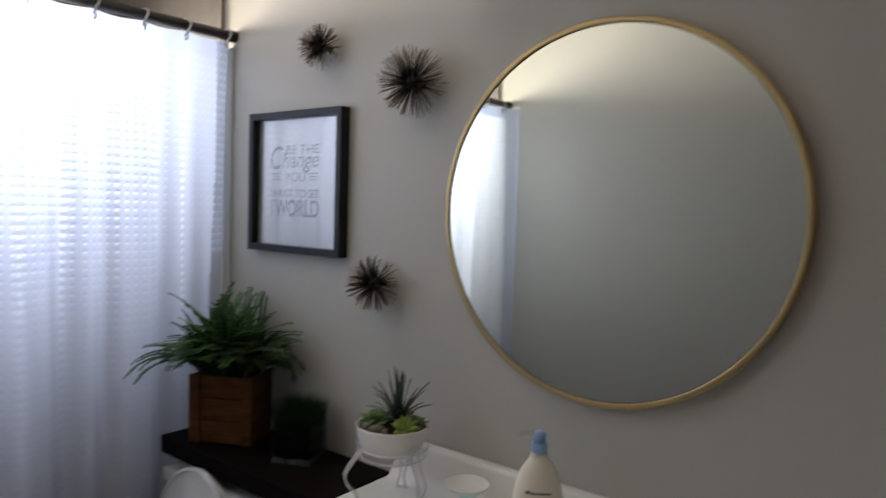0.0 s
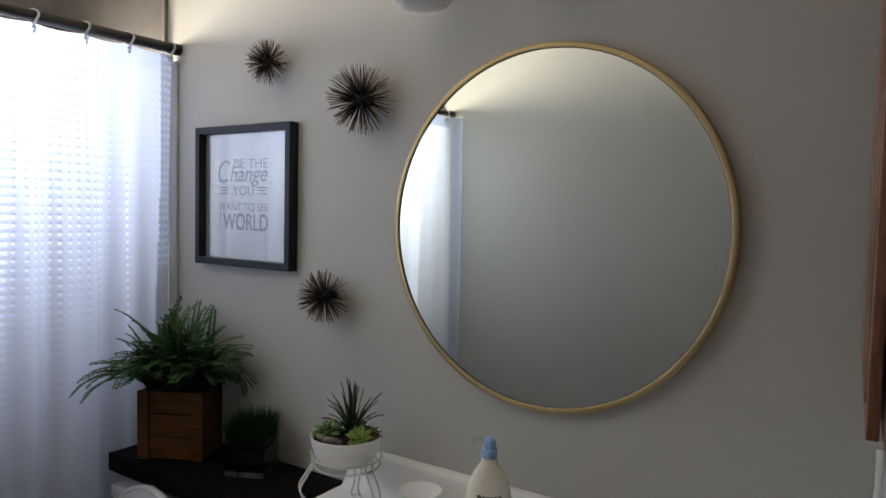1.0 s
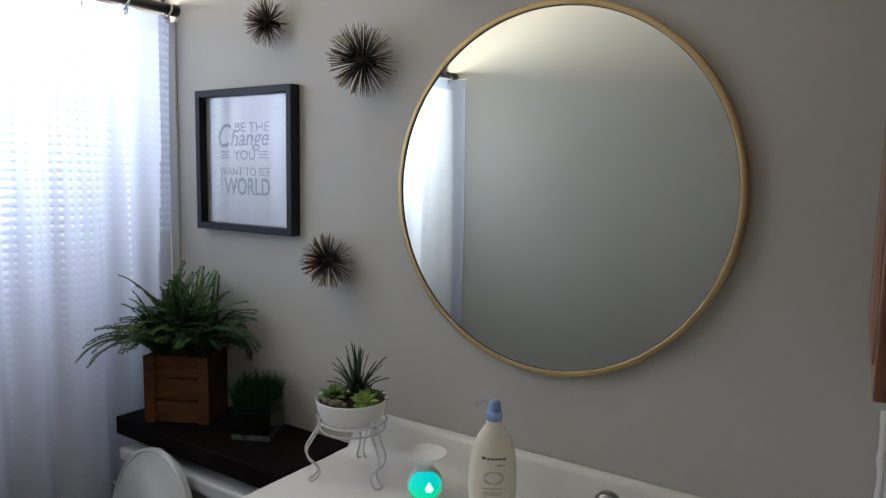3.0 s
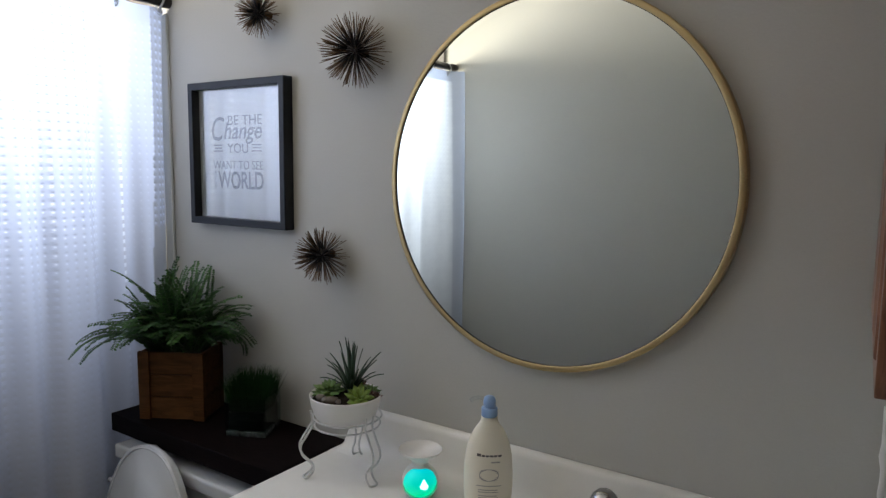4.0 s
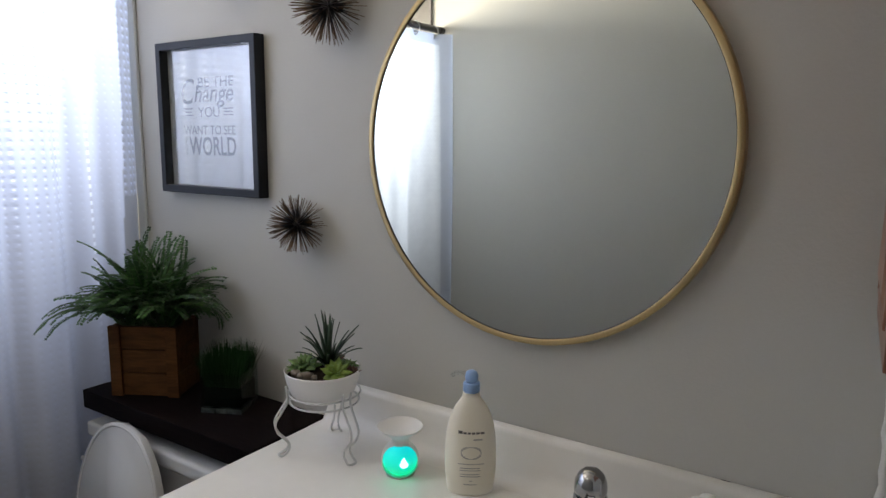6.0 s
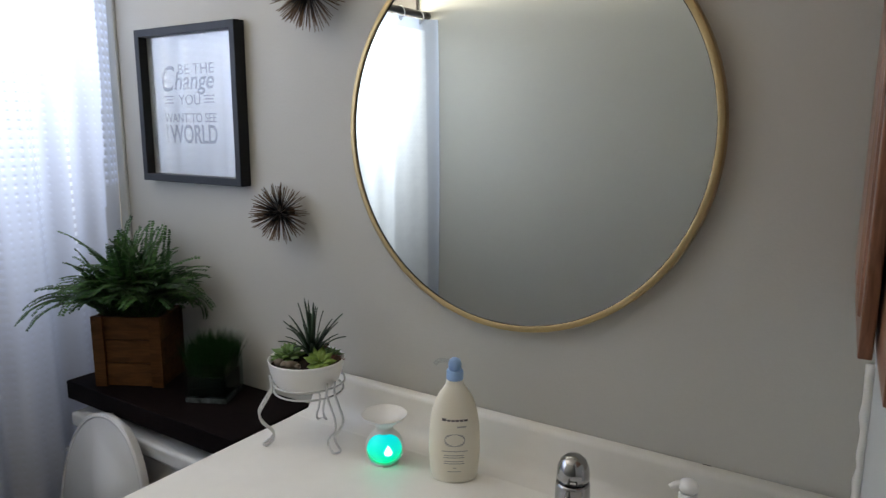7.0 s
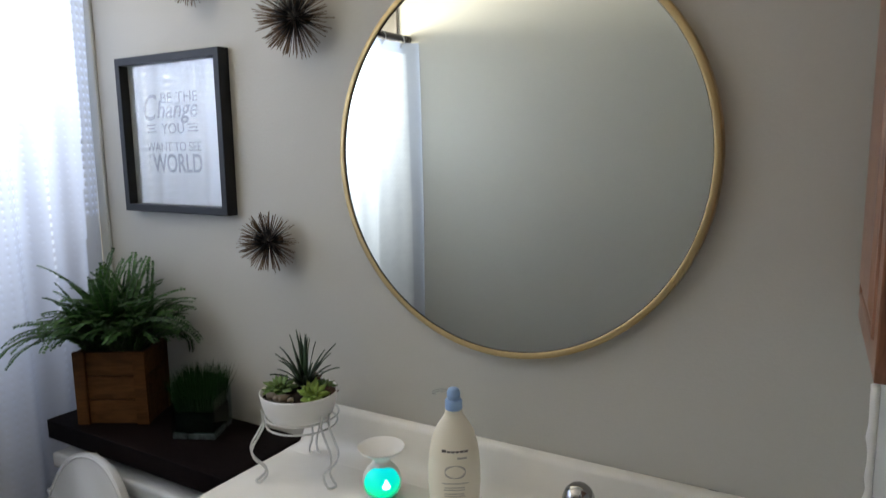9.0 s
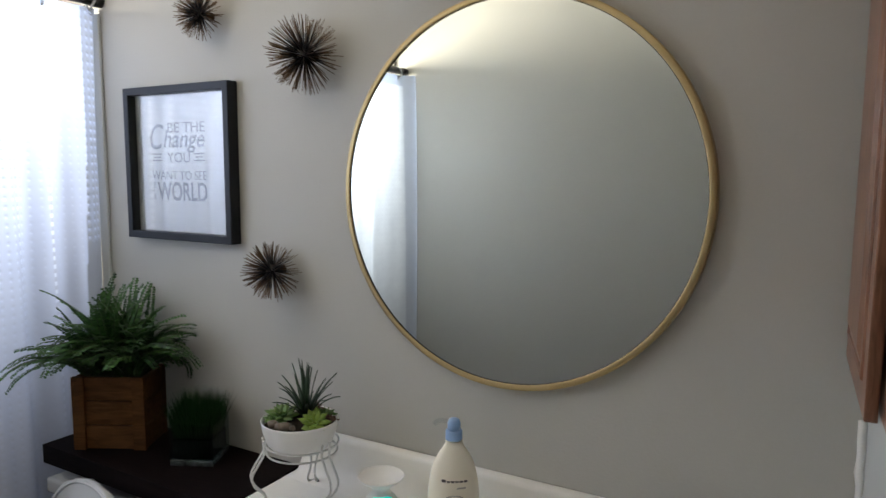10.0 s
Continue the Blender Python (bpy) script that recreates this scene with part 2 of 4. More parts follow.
ROSETTE_DARK = leaf_material("dark_succulent_leaf", (0.05, 0.12, 0.03), (0.15, 0.25, 0.07), 0.15, 0.4)
PANE = pane_material("picture_glass", ior=2.9)
VASE = pane_material("vase_glass", (0.86, 0.90, 0.89), 1.17)
CLEAR = pane_material("clear_plastic", (0.93, 0.94, 0.95), 1.5, 0.08)
MILKY = leaf_material("milky_plastic", (0.62, 0.63, 0.65), (0.70, 0.71, 0.73), 0.5, 0.2)
CURTAIN = curtain_material()
# strong mottling imitates the bright and dark glints of a clear base
ICE = material("thick_glass_base", (0.085, 0.092, 0.095), 0.04, vary=0.9, scale=40, fine=150, bump=0.2, spec=0.9)
SHADE = material("frosted_shade", (0.82, 0.82, 0.80), 0.3, vary=0.02, scale=8, bump=0.0)
GLOW = glow_material("led_glow", (0.0, 0.66, 0.42), 1.2)
glow_nodes = GLOW.node_tree
glow_at, glow_z, glow_ramp = glow_nodes.nodes.new("ShaderNodeTexCoord"), glow_nodes.nodes.new("ShaderNodeSeparateXYZ"), glow_nodes.nodes.new("ShaderNodeValToRGB")
glow_span = glow_nodes.nodes.new("ShaderNodeMapRange")
glow_span.inputs["From Min"].default_value, glow_span.inputs["From Max"].default_value = 0.015, 0.060
glow_ramp.color_ramp.elements[0].color, glow_ramp.color_ramp.elements[1].color = (0.0, 0.60, 0.27, 1), (0.0, 0.56, 0.66, 1)
glow_nodes.links.new(glow_at.outputs["Object"], glow_z.inputs[0])
glow_nodes.links.new(glow_z.outputs["Z"], glow_span.inputs["Value"])
glow_nodes.links.new(glow_span.outputs["Result"], glow_ramp.inputs["Fac"])
glow_nodes.links.new(glow_ramp.outputs["Color"], glow_nodes.nodes["Principled BSDF"].inputs["Emission Color"])
FLAME = glow_material("led_flame", (0.55, 1.0, 0.92), 3.0)
mirror_mat = bpy.data.materials.new("mirror_silver")
mirror_mat.use_nodes = True
mirror_mat.node_tree.nodes["Principled BSDF"].inputs["Base Color"].default_value = (0.76, 0.80, 0.775, 1)
mirror_mat.node_tree.nodes["Principled BSDF"].inputs["Metallic"].default_value = 1.0
mirror_mat.node_tree.nodes["Principled BSDF"].inputs["Roughness"].default_value = 0.015
MIRROR = mirror_mat

# ---------------------------------------------------------------- mesh helpers


def mesh_of(bm, mat, name, smooth=False):
    me = bpy.data.meshes.new(name)
    bmesh.ops.recalc_face_normals(bm, faces=bm.faces)
    if smooth:
        for f in bm.faces:
            f.smooth = True
    bm.to_mesh(me)
    bm.free()
    me.materials.append(mat)
    return me


def part(name, bm, mat, parent=None, label="", smooth=False):
    ob = new(name, mesh_of(bm, mat, name, smooth))
    if parent:
        ob.parent = parent
    if label:
        tagged(ob, label)
    return ob


def piece(name, me, parent, m=None):
    ob = new(name, me)
    ob.parent = parent
    if m is not None:
        ob.matrix_basis = m
    return ob


def thing(name, m, label, category, group="", kind=""):
    ob = new(name)
    ob.empty_display_size = 0.05
    ob.matrix_basis = m
    return tagged(ob, label, category, group, kind)


def box(x0, x1, y0, y1, z0, z1, bevel=0.0, segments=2):
    bm = bmesh.new()
    bmesh.ops.create_cube(bm, size=1)
    for v in bm.verts:
        v.co = Vector(((x0 + x1) / 2 + v.co.x * (x1 - x0), (y0 + y1) / 2 + v.co.y * (y1 - y0), (z0 + z1) / 2 + v.co.z * (z1 - z0)))
    if bevel:
        bmesh.ops.bevel(bm, geom=bm.edges[:], offset=bevel, segments=segments, affect="EDGES", profile=0.6)
    return bm


def prism(outline, z0, z1, bevel=0.0, segments=2):
    """An upright prism over an outline of (x, y)."""
    bm = bmesh.new()
    low = [bm.verts.new((x, y, z0)) for x, y in outline]
    high = [bm.verts.new((x, y, z1)) for x, y in outline]
    n = len(outline)
    bm.faces.new(low[::-1])
    bm.faces.new(high)
    for i in range(n):
        bm.faces.new((low[i], low[(i + 1) % n], high[(i + 1) % n], high[i]))
    if bevel:
        bmesh.ops.bevel(bm, geom=bm.edges[:], offset=bevel, segments=segments, affect="EDGES", profile=0.6)
    return bm


def lathe(profile, steps=48, sx=1.0, sy=1.0, closed=False):
    """A turned body round z from (radius, height) pairs."""
    bm = bmesh.new()
    rings = []
    for r, z in profile:
        if r < 1e-6:
            rings.append([bm.verts.new((0, 0, z))])
        else:
            rings.append([bm.verts.new((r * sx * math.cos(2 * math.pi * i / steps), r * sy * math.sin(2 * math.pi * i / steps), z)) for i in range(steps)])
    pairs = list(zip(rings, rings[1:])) + ([(rings[-1], rings[0])] if closed else [])
    for a, b in pairs:
        for i in range(steps):
            j = (i + 1) % steps
            if len(a) == 1 and len(b) > 1:
                bm.faces.new((a[0], b[j], b[i]))
            elif len(b) == 1 and len(a) > 1:
                bm.faces.new((a[i], a[j], b[0]))
            elif len(a) > 1:
                bm.faces.new((a[i], a[j], b[j], b[i]))
    return bm


def tube(points, radius, sides=8, closed=False, bm=None, taper=None):
    """A round wire along points."""
    bm = bm or bmesh.new()
    pts = [Vector(p) for p in points]
    n = len(pts)
    rings = []
    up = Vector((0.31, 0.17, 0.93))
    for i, p in enumerate(pts):
        a = pts[(i - 1) % n] if closed or i else p
        b = pts[(i + 1) % n] if closed or i < n - 1 else p
        d = (b - a).normalized()
        u = d.cross(up)
        u = u.normalized() if u.length > 1e-4 else Vector((1, 0, 0))
        w = d.cross(u)
        r = radius * (taper[i] if taper else 1)
        rings.append([bm.verts.new(p + r * (math.cos(2 * math.pi * k / sides) * u + math.sin(2 * math.pi * k / sides) * w)) for k in range(sides)])
    for i in range(n if closed else n - 1):
        a, b = rings[i], rings[(i + 1) % n]
        for k in range(sides):
            bm.faces.new((a[k], a[(k + 1) % sides], b[(k + 1) % sides], b[k]))
    if not closed:
        bm.faces.new(rings[0][::-1])
        bm.faces.new(rings[-1])
    return bm


def smooth_line(keys, n):
    """Catmull-Rom through keys."""
    k = [Vector(p) for p in keys]
    k = [2 * k[0] - k[1]] + k + [2 * k[-1] - k[-2]]
    out = []
    for s in range(n):
        u = s / (n - 1) * (len(k) - 3)
        i = min(int(u), len(k) - 4)
        t = u - i
        a, b, c, d = k[i : i + 4]
        out.append(0.5 * (2 * b + (c - a) * t + (2 * a - 5 * b + 4 * c - d) * t * t + (3 * b - a - 3 * c + d) * t ** 3))
    return out


def blob(radius, seed, squash=(1, 1, 1), rough=0.12, level=2):
    bm = bmesh.new()
    bmesh.ops.create_icosphere(bm, subdivisions=level, radius=1)
    for v in bm.verts:
        k = 1 + rough * noise.noise(v.co * 1.7 + Vector((seed, 2 * seed, 0)))
        v.co = Vector((v.co.x * squash[0], v.co.y * squash[1], v.co.z * squash[2])) * radius * k
    return bm


# ---------------------------------------------------------------- room
ROOM_W, CEIL_Z = 1.52, 2.44
WEST, CORNER, SKEW = -1.88, 0.59, 0.045


def structure(name, bm, mat, label, category, smooth=False):
    return tagged(part(name, bm, mat, smooth=smooth), label, category, kind="structure")


structure("wall_north", box(WEST - 0.12, CORNER + 0.25, 0.0, 0.12, 0, CEIL_Z), WALL, "greige painted bathroom wall behind the vanity", "wall")
structure("wall_south", box(WEST - 0.12, CORNER + 0.25, -ROOM_W - 0.12, -ROOM_W, 0, CEIL_Z), WALL, "greige painted wall opposite the vanity", "wall")
# unseen doorway and closed dim hall, supposed here and added to cut bounce light
DOOR_N, DOOR_S, DOOR_H = -0.72, -1.48, 2.04


def east_slab(y0, y1, z0, z1):
    return prism([(CORNER - SKEW * y0, y0), (CORNER - SKEW * y1, y1), (CORNER - SKEW * y1 + 0.12, y1), (CORNER - SKEW * y0 + 0.12, y0)], z0, z1)


structure("wall_east", east_slab(0.0, DOOR_N, 0, CEIL_Z), WALL_PALE, "pale painted side wall beside the vanity", "wall")
structure("wall_east_header", east_slab(DOOR_N, DOOR_S, DOOR_H, CEIL_Z), WALL_PALE, "pale painted wall over the open doorway", "wall")
structure("wall_east_end", east_slab(DOOR_S, -ROOM_W, 0, CEIL_Z), WALL_PALE, "pale painted wall end beside the open doorway", "wall")
HALL_X0, HALL_X1, HALL_Y0, HALL_Y1 = CORNER + 0.25, CORNER + 1.30, -ROOM_W - 0.6, 0.12
structure("wall_hall_east", box(HALL_X1, HALL_X1 + 0.1, HALL_Y0, HALL_Y1, 0, CEIL_Z), WALL, "greige painted hall wall", "wall")
structure("wall_hall_south", box(HALL_X0, HALL_X1, HALL_Y0 - 0.1, HALL_Y0, 0, CEIL_Z), WALL, "greige painted hall wall", "wall")
structure("wall_hall_north", box(HALL_X0, HALL_X1, HALL_Y1, HALL_Y1 + 0.1, 0, CEIL_Z), WALL, "greige painted hall wall", "wall")
structure("wall_hall_west", box(HALL_X0 - 0.1, HALL_X0, HALL_Y0, -ROOM_W - 0.122, 0, CEIL_Z), WALL, "greige painted hall wall", "wall")
structure("floor_hall", box(CORNER + 0.302, HALL_X1 + 0.1, HALL_Y0 - 0.1, HALL_Y1 + 0.1, -0.1, 0.0), FLOOR, "brown vinyl hall floor", "floor")
structure("ceiling_hall", box(CORNER + 0.302, HALL_X1 + 0.1, HALL_Y0 - 0.1, HALL_Y1 + 0.1, CEIL_Z, CEIL_Z + 0.1), CEIL, "off-white painted hall ceiling", "ceiling")
structure("floor", box(WEST - 0.12, CORNER + 0.3, -ROOM_W - 0.12, 0.12, -0.1, 0.0), FLOOR, "brown vinyl bathroom floor", "floor")
structure("ceiling", box(WEST - 0.12, CORNER + 0.3, -ROOM_W - 0.12, 0.12, CEIL_Z, CEIL_Z + 0.1), CEIL, "off-white painted ceiling", "ceiling")


def west_wall():
    bm = bmesh.new()
    for y0, y1, z0, z1 in ((-ROOM_W, WIN_Y0, 0, CEIL_Z), (WIN_Y1, 0, 0, CEIL_Z), (WIN_Y0, WIN_Y1, 0, WIN_Z0), (WIN_Y0, WIN_Y1, WIN_Z1, CEIL_Z)):
        b = box(WEST - 0.12, WEST, y0, y1, z0, z1)
        me = bpy.data.meshes.new("t")
        b.to_mesh(me)
        b.free()
        bm.from_mesh(me)
        bpy.data.meshes.remove(me)
    return bm


structure("wall_west", west_wall(), SURROUND, "taupe tub alcove wall with a window", "wall")
win = thing("window_1", pose(WEST - 0.06, 0, 0), "bright white-framed window above the tub", "window", kind="structure")
for a in ((WIN_Y0, WIN_Y0 + 0.03, WIN_Z0, WIN_Z1), (WIN_Y1 - 0.03, WIN_Y1, WIN_Z0, WIN_Z1), (WIN_Y0 + 0.03, WIN_Y1 - 0.03, WIN_Z0, WIN_Z0 + 0.03), (WIN_Y0 + 0.03, WIN_Y1 - 0.03, WIN_Z1 - 0.03, WIN_Z1)):
    part("window_frame", box(-0.05, 0.01, a[0], a[1], a[2], a[3], 0.003), WHITE_TRIM, win)
pane = part("pane", box(-0.04, -0.036, WIN_Y0 + 0.03, WIN_Y1 - 0.03, WIN_Z0 + 0.03, WIN_Z1 - 0.03), CLEAR, win)
pane.visible_shadow = False

for nm, y0, y1 in (("north", -0.005, -0.0), ("south", -ROOM_W, -ROOM_W + 0.005)):
    structure("trim_surround_" + nm, box(WEST, -1.252, y0, y1, 0.0, CEIL_Z - 0.002), SURROUND, "taupe wall panel of the tub alcove", "wall panel")
    yy0, yy1 = (y0 - 0.008, y1) if nm == "north" else (y0, y1 + 0.008)
    structure("trim_edge_" + nm, box(-1.252, -1.240, yy0, yy1, 1.99, CEIL_Z - 0.002, 0.002), GREY_TRIM, "dark edge strip of the tub panel", "trim")
    if nm == "north":
        structure("trim_bead_" + nm, box(-1.224, -1.190, -0.010, 0.0, 0.0, 1.962, 0.005, 3), WALL_PALE, "painted bead trim beside the shower curtain", "trim")

# ---------------------------------------------------------------- shower rod, rings and curtain
ROD_X, ROD_Z = -1.188, 1.993
rod = thing("shower_rod", pose(ROD_X, 0, ROD_Z), "dark bronze shower curtain rod between two walls", "curtain rod")
part("tube", tube([(0, -0.004, 0), (0, -0.76, 0), (0, -ROOM_W + 0.004, 0)], 0.0145, 20), ROD, rod, smooth=True)
for y, s in ((0, -1), (-ROOM_W, 1)):
    part("end_cap", tube([(0, y, 0), (0, y + s * 0.018, 0), (0, y + s * 0.03, 0), (0, y + s * 0.034, 0)], 0.0168, 20, taper=[1, 1, 0.95, 0.75]), ROD, rod, smooth=True)


def ring_mesh():
    pts = [(0.0205 * math.cos(a), 0.005 * math.sin(2 * a), 0.0215 * math.sin(a) - 0.004) for a in [2 * math.pi * i / 20 for i in range(20)]]
    bm = tube(pts, 0.0031, 6, closed=True)
    hook = smooth_line([(0.006, 0, -0.021), (0.010, 0, -0.030), (0.002, 0.002, -0.037), (-0.006, 0, -0.031)], 9)
    tube(hook, 0.0022, 6, bm=bm)
    return mesh_of(bm, MILKY, "ring", True)


ring_me = ring_mesh()
for i in range(12):
    y = -0.031 - i * 0.1285 - 0.016 * math.sin(i * 1.9) * (i > 1)
    r = new("curtain_ring", ring_me)
    r.matrix_basis = pose(ROD_X, y, ROD_Z - 0.002, 0, 0, 8 * math.sin(i * 2.3))
    tagged(r, "clear plastic curtain ring on the bronze rod", "curtain ring", "curtain rings")


def curtain_mesh():
    """Waffle-weave cloth hanging in soft folds, with real cell relief."""
    cell, sub = 0.0218, 4
    y0, y1, z0, z1 = -0.006, -1.5206, 0.16, 1.9765
    nu, nv = int((y0 - y1) * 1.06 / cell * sub), int((z1 - z0) / cell * sub)
    u = np.linspace(0, 1, nu + 1)
    v = np.linspace(0, 1, nv + 1)
    U, V = np.meshgrid(u, v)
    Y = y0 + (y1 - y0) * U
    Z = z1 + (z0 - z1) * V
    s = y0 - Y
    drop = np.clip(V * 2.5, 0, 1) ** 0.7
    fold = 0.010 * np.clip((1.25 - s) / 0.2, 0.35, 1) * np.sin(2 * math.pi * s / 0.131 + 0.5 * np.sin(3.1 * s)) * (0.45 + 0.55 * drop)
    fold += drop * (0.019 * np.sin(2 * math.pi * s / 0.29 + 1.0 + 0.7 * V) + 0.0085 * np.clip((1.15 - s) / 0.2, 0.1, 1) * np.sin(2 * math.pi * s / 0.083 + 2.0 * V + 0.6))
    X = ROD_X - 0.004 + fold * np.clip(s / 0.05, 0.15, 1) - 0.044 * np.exp(-(s / 0.050) ** 2) * (0.35 + 0.65 * drop)
    Y = Y + 0.004 * drop * np.sin(2 * math.pi * s / 0.131 + 1.2) * np.clip(s / 0.05, 0, 1) * np.clip((1.507 - s) / 0.05, 0, 1)
    Z = Z - 0.003 * np.abs(np.sin(math.pi * (s - 0.018) / 0.1285)) * np.exp(-V * 14)
    cell_u, cell_v = U * nu / sub, V * nv / sub
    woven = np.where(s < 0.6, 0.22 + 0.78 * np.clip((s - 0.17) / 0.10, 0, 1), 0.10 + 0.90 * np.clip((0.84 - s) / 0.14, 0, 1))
    # plain panels and far end brightened to imitate daylight behind them
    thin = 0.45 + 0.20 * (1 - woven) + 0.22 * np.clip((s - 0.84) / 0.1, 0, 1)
    # contrast fades downwards to imitate the weaker window light there
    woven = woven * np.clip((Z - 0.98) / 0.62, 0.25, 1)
    band = (V > 0.026) & (V < 0.955)
    shaded_hem = 0.050 + 0.012 * np.clip((1.6 - Z) / 0.3, 0, 1)
    edge = (s < shaded_hem) | (s > 1.473)
    # a plain hem at both sides; pin-pricks of light are painted high on the wall-side one
    pricked = (s < shaded_hem) & (Z > 1.36)
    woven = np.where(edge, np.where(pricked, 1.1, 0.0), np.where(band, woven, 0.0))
    # the dark value by the wall imitates a fold lying in shade
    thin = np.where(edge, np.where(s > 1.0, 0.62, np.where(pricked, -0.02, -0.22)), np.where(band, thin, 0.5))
    seam = np.zeros_like(s)
    for at_s in (0.154, 0.232, 0.350, 0.458, 0.574, 0.686, 0.808):
        seam = np.maximum(seam, (0.55 if at_s == 0.350 else 0.85) * np.exp(-((s - at_s - 0.004 * np.sin(5 * V + 9 * at_s)) / 0.0040) ** 2))
    # the dashes fade downwards as the weave does
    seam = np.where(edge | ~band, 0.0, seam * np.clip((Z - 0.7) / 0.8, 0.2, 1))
    X = X + 0.058 * np.exp(-((1.510 - s) / 0.032) ** 2)
    co = np.stack([X, Y, Z], -1).reshape(-1, 3)
    idx = np.arange((nu + 1) * (nv + 1)).reshape(nv + 1, nu + 1)
    quads = np.stack([idx[:-1, :-1], idx[1:, :-1], idx[1:, 1:], idx[:-1, 1:]], -1).reshape(-1, 4)
    me = bpy.data.meshes.new("curtain_cloth")
    me.vertices.add(len(co))
    me.vertices.foreach_set("co", co.ravel())
    me.loops.add(quads.size)
    me.loops.foreach_set("vertex_index", quads.ravel().astype(np.int32))
    me.polygons.add(len(quads))
    me.polygons.foreach_set("loop_start", np.arange(0, quads.size, 4, dtype=np.int32))
    me.polygons.foreach_set("use_smooth", np.ones(len(quads), bool))
    me.update(calc_edges=True)
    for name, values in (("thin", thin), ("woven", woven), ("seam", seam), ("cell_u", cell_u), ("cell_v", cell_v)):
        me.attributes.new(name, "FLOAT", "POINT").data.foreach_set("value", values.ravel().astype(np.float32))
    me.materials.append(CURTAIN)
    return me


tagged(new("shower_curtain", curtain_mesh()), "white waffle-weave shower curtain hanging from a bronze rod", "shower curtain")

# ---------------------------------------------------------------- round mirror
mir = thing("round_mirror", pose(0, 0, 1.511), "large round wall mirror in a thin gold frame", "mirror")
R_OUT = 0.3668
ring = lathe([(R_OUT, 0.0), (R_OUT, 0.020), (R_OUT - 0.0006, 0.0228), (R_OUT - 0.0020, 0.0238), (R_OUT - 0.0105, 0.0240), (R_OUT - 0.0116, 0.0234), (R_OUT - 0.0118, 0.0222), (R_OUT - 0.0118, 0.0)], 160, closed=True)
ring.transform(Matrix.Rotation(radians(90), 4, "X"))
part("frame", ring, GOLD, mir, "brushed gold metal frame", smooth=True)
back = lathe([(0, 0.001), (R_OUT - 0.0122, 0.001), (R_OUT - 0.0122, 0.0205), (0, 0.0205)], 160)
back.transform(Matrix.Rotation(radians(90), 4, "X"))
part("glass", back, MIRROR, mir, "silvered mirror glass")
# dark ring added to imitate the shaded inner side of the frame
shade_ring = lathe([(R_OUT - 0.0119, 0.0206), (R_OUT - 0.0119, 0.0224), (R_OUT - 0.0129, 0.0224), (R_OUT - 0.0129, 0.0206)], 160, closed=True)
shade_ring.transform(Matrix.Rotation(radians(90), 4, "X"))
part("shade_ring", shade_ring, ROD, mir, "thin dark ring imitating the frame's shaded inner side", smooth=True)

# ---------------------------------------------------------------- framed print
FX0, FX1, FZ0, FZ1, FD = -1.073, -0.697, 1.379, 1.759, 0.031
BW = 0.0185
pic = thing("picture_frame", pose(0, 0, 0), "black shadow-box frame with a grey lettered quote print", "framed print")


def frame_ring():
    """The frame's four sides as one closed moulding."""
    bm = bmesh.new()
    loops = []
    for inset, y in ((0.0, -0.001), (0.0, -FD + 0.0014), (0.0014, -FD), (BW - 0.0012, -FD), (BW, -FD + 0.0012), (BW, -0.001)):
        loops.append([bm.verts.new(p) for p in ((FX0 + inset, y, FZ0 + inset), (FX1 - inset, y, FZ0 + inset), (FX1 - inset, y, FZ1 - inset), (FX0 + inset, y, FZ1 - inset))])
    for p, q in zip(loops, loops[1:] + loops[:1]):
        for i in range(4):
            bm.faces.new((p[i], p[(i + 1) % 4], q[(i + 1) % 4], q[i]))
    return bm


part("frame", frame_ring(), BLACK, pic, "black painted wooden frame")
part("print", box(FX0 + BW, FX1 - BW, -0.0075, -0.002, FZ0 + BW, FZ1 - BW), PAPER, pic, "white paper print")
gl = part("glass", box(FX0 + BW, FX1 - BW, -0.0115, -0.0100, FZ0 + BW, FZ1 - BW), PANE, pic, "clear picture glass")
gl.visible_shadow = False


def lettering(text, x, z, size, parent, width=None, shear=0.0, turn=0.0, bold=0.0):
    cu = bpy.data.curves.new("lettering", "FONT")
    cu.body, cu.size, cu.align_x, cu.shear, cu.extrude, cu.offset = text, size, "LEFT", shear, 0.0003, bold
    ob = new("lettering", cu)
    dg = bpy.context.evaluated_depsgraph_get()
    me = bpy.data.meshes.new_from_object(ob.evaluated_get(dg))
    bpy.data.objects.remove(ob)
    me.materials.clear()
    me.materials.append(INK)
    xs = [v.co.x for v in me.vertices]
    k = width / (max(xs) - min(xs)) if width else 1.0
    low = min(xs)
    for v in me.vertices:
        v.co.x = (v.co.x - low) * k
    ob = piece("lettering", me, parent, pose(x, -0.0079, z, 90, 0, 0) @ pose(0, 0, 0, 0, 0, turn))
    return ob


lettering("BE THE", -0.934, 1.646, 0.036, pic, 0.133)
lettering("C", -1.002, 1.606, 0.090, pic, 0.052, shear=0.25, bold=0.0003)
lettering("hange", -0.952, 1.610, 0.062, pic, 0.150, shear=0.25, bold=0.0006)
lettering("YOU", -0.939, 1.572, 0.036, pic, 0.083)
lettering("WANT TO SEE", -0.999, 1.529, 0.032, pic, 0.200)
lettering("IN THE", -0.987, 1.479, 0.013, pic, 0.045, turn=90)
lettering("WORLD", -0.980, 1.478, 0.064, pic, 0.181, bold=0.0010)
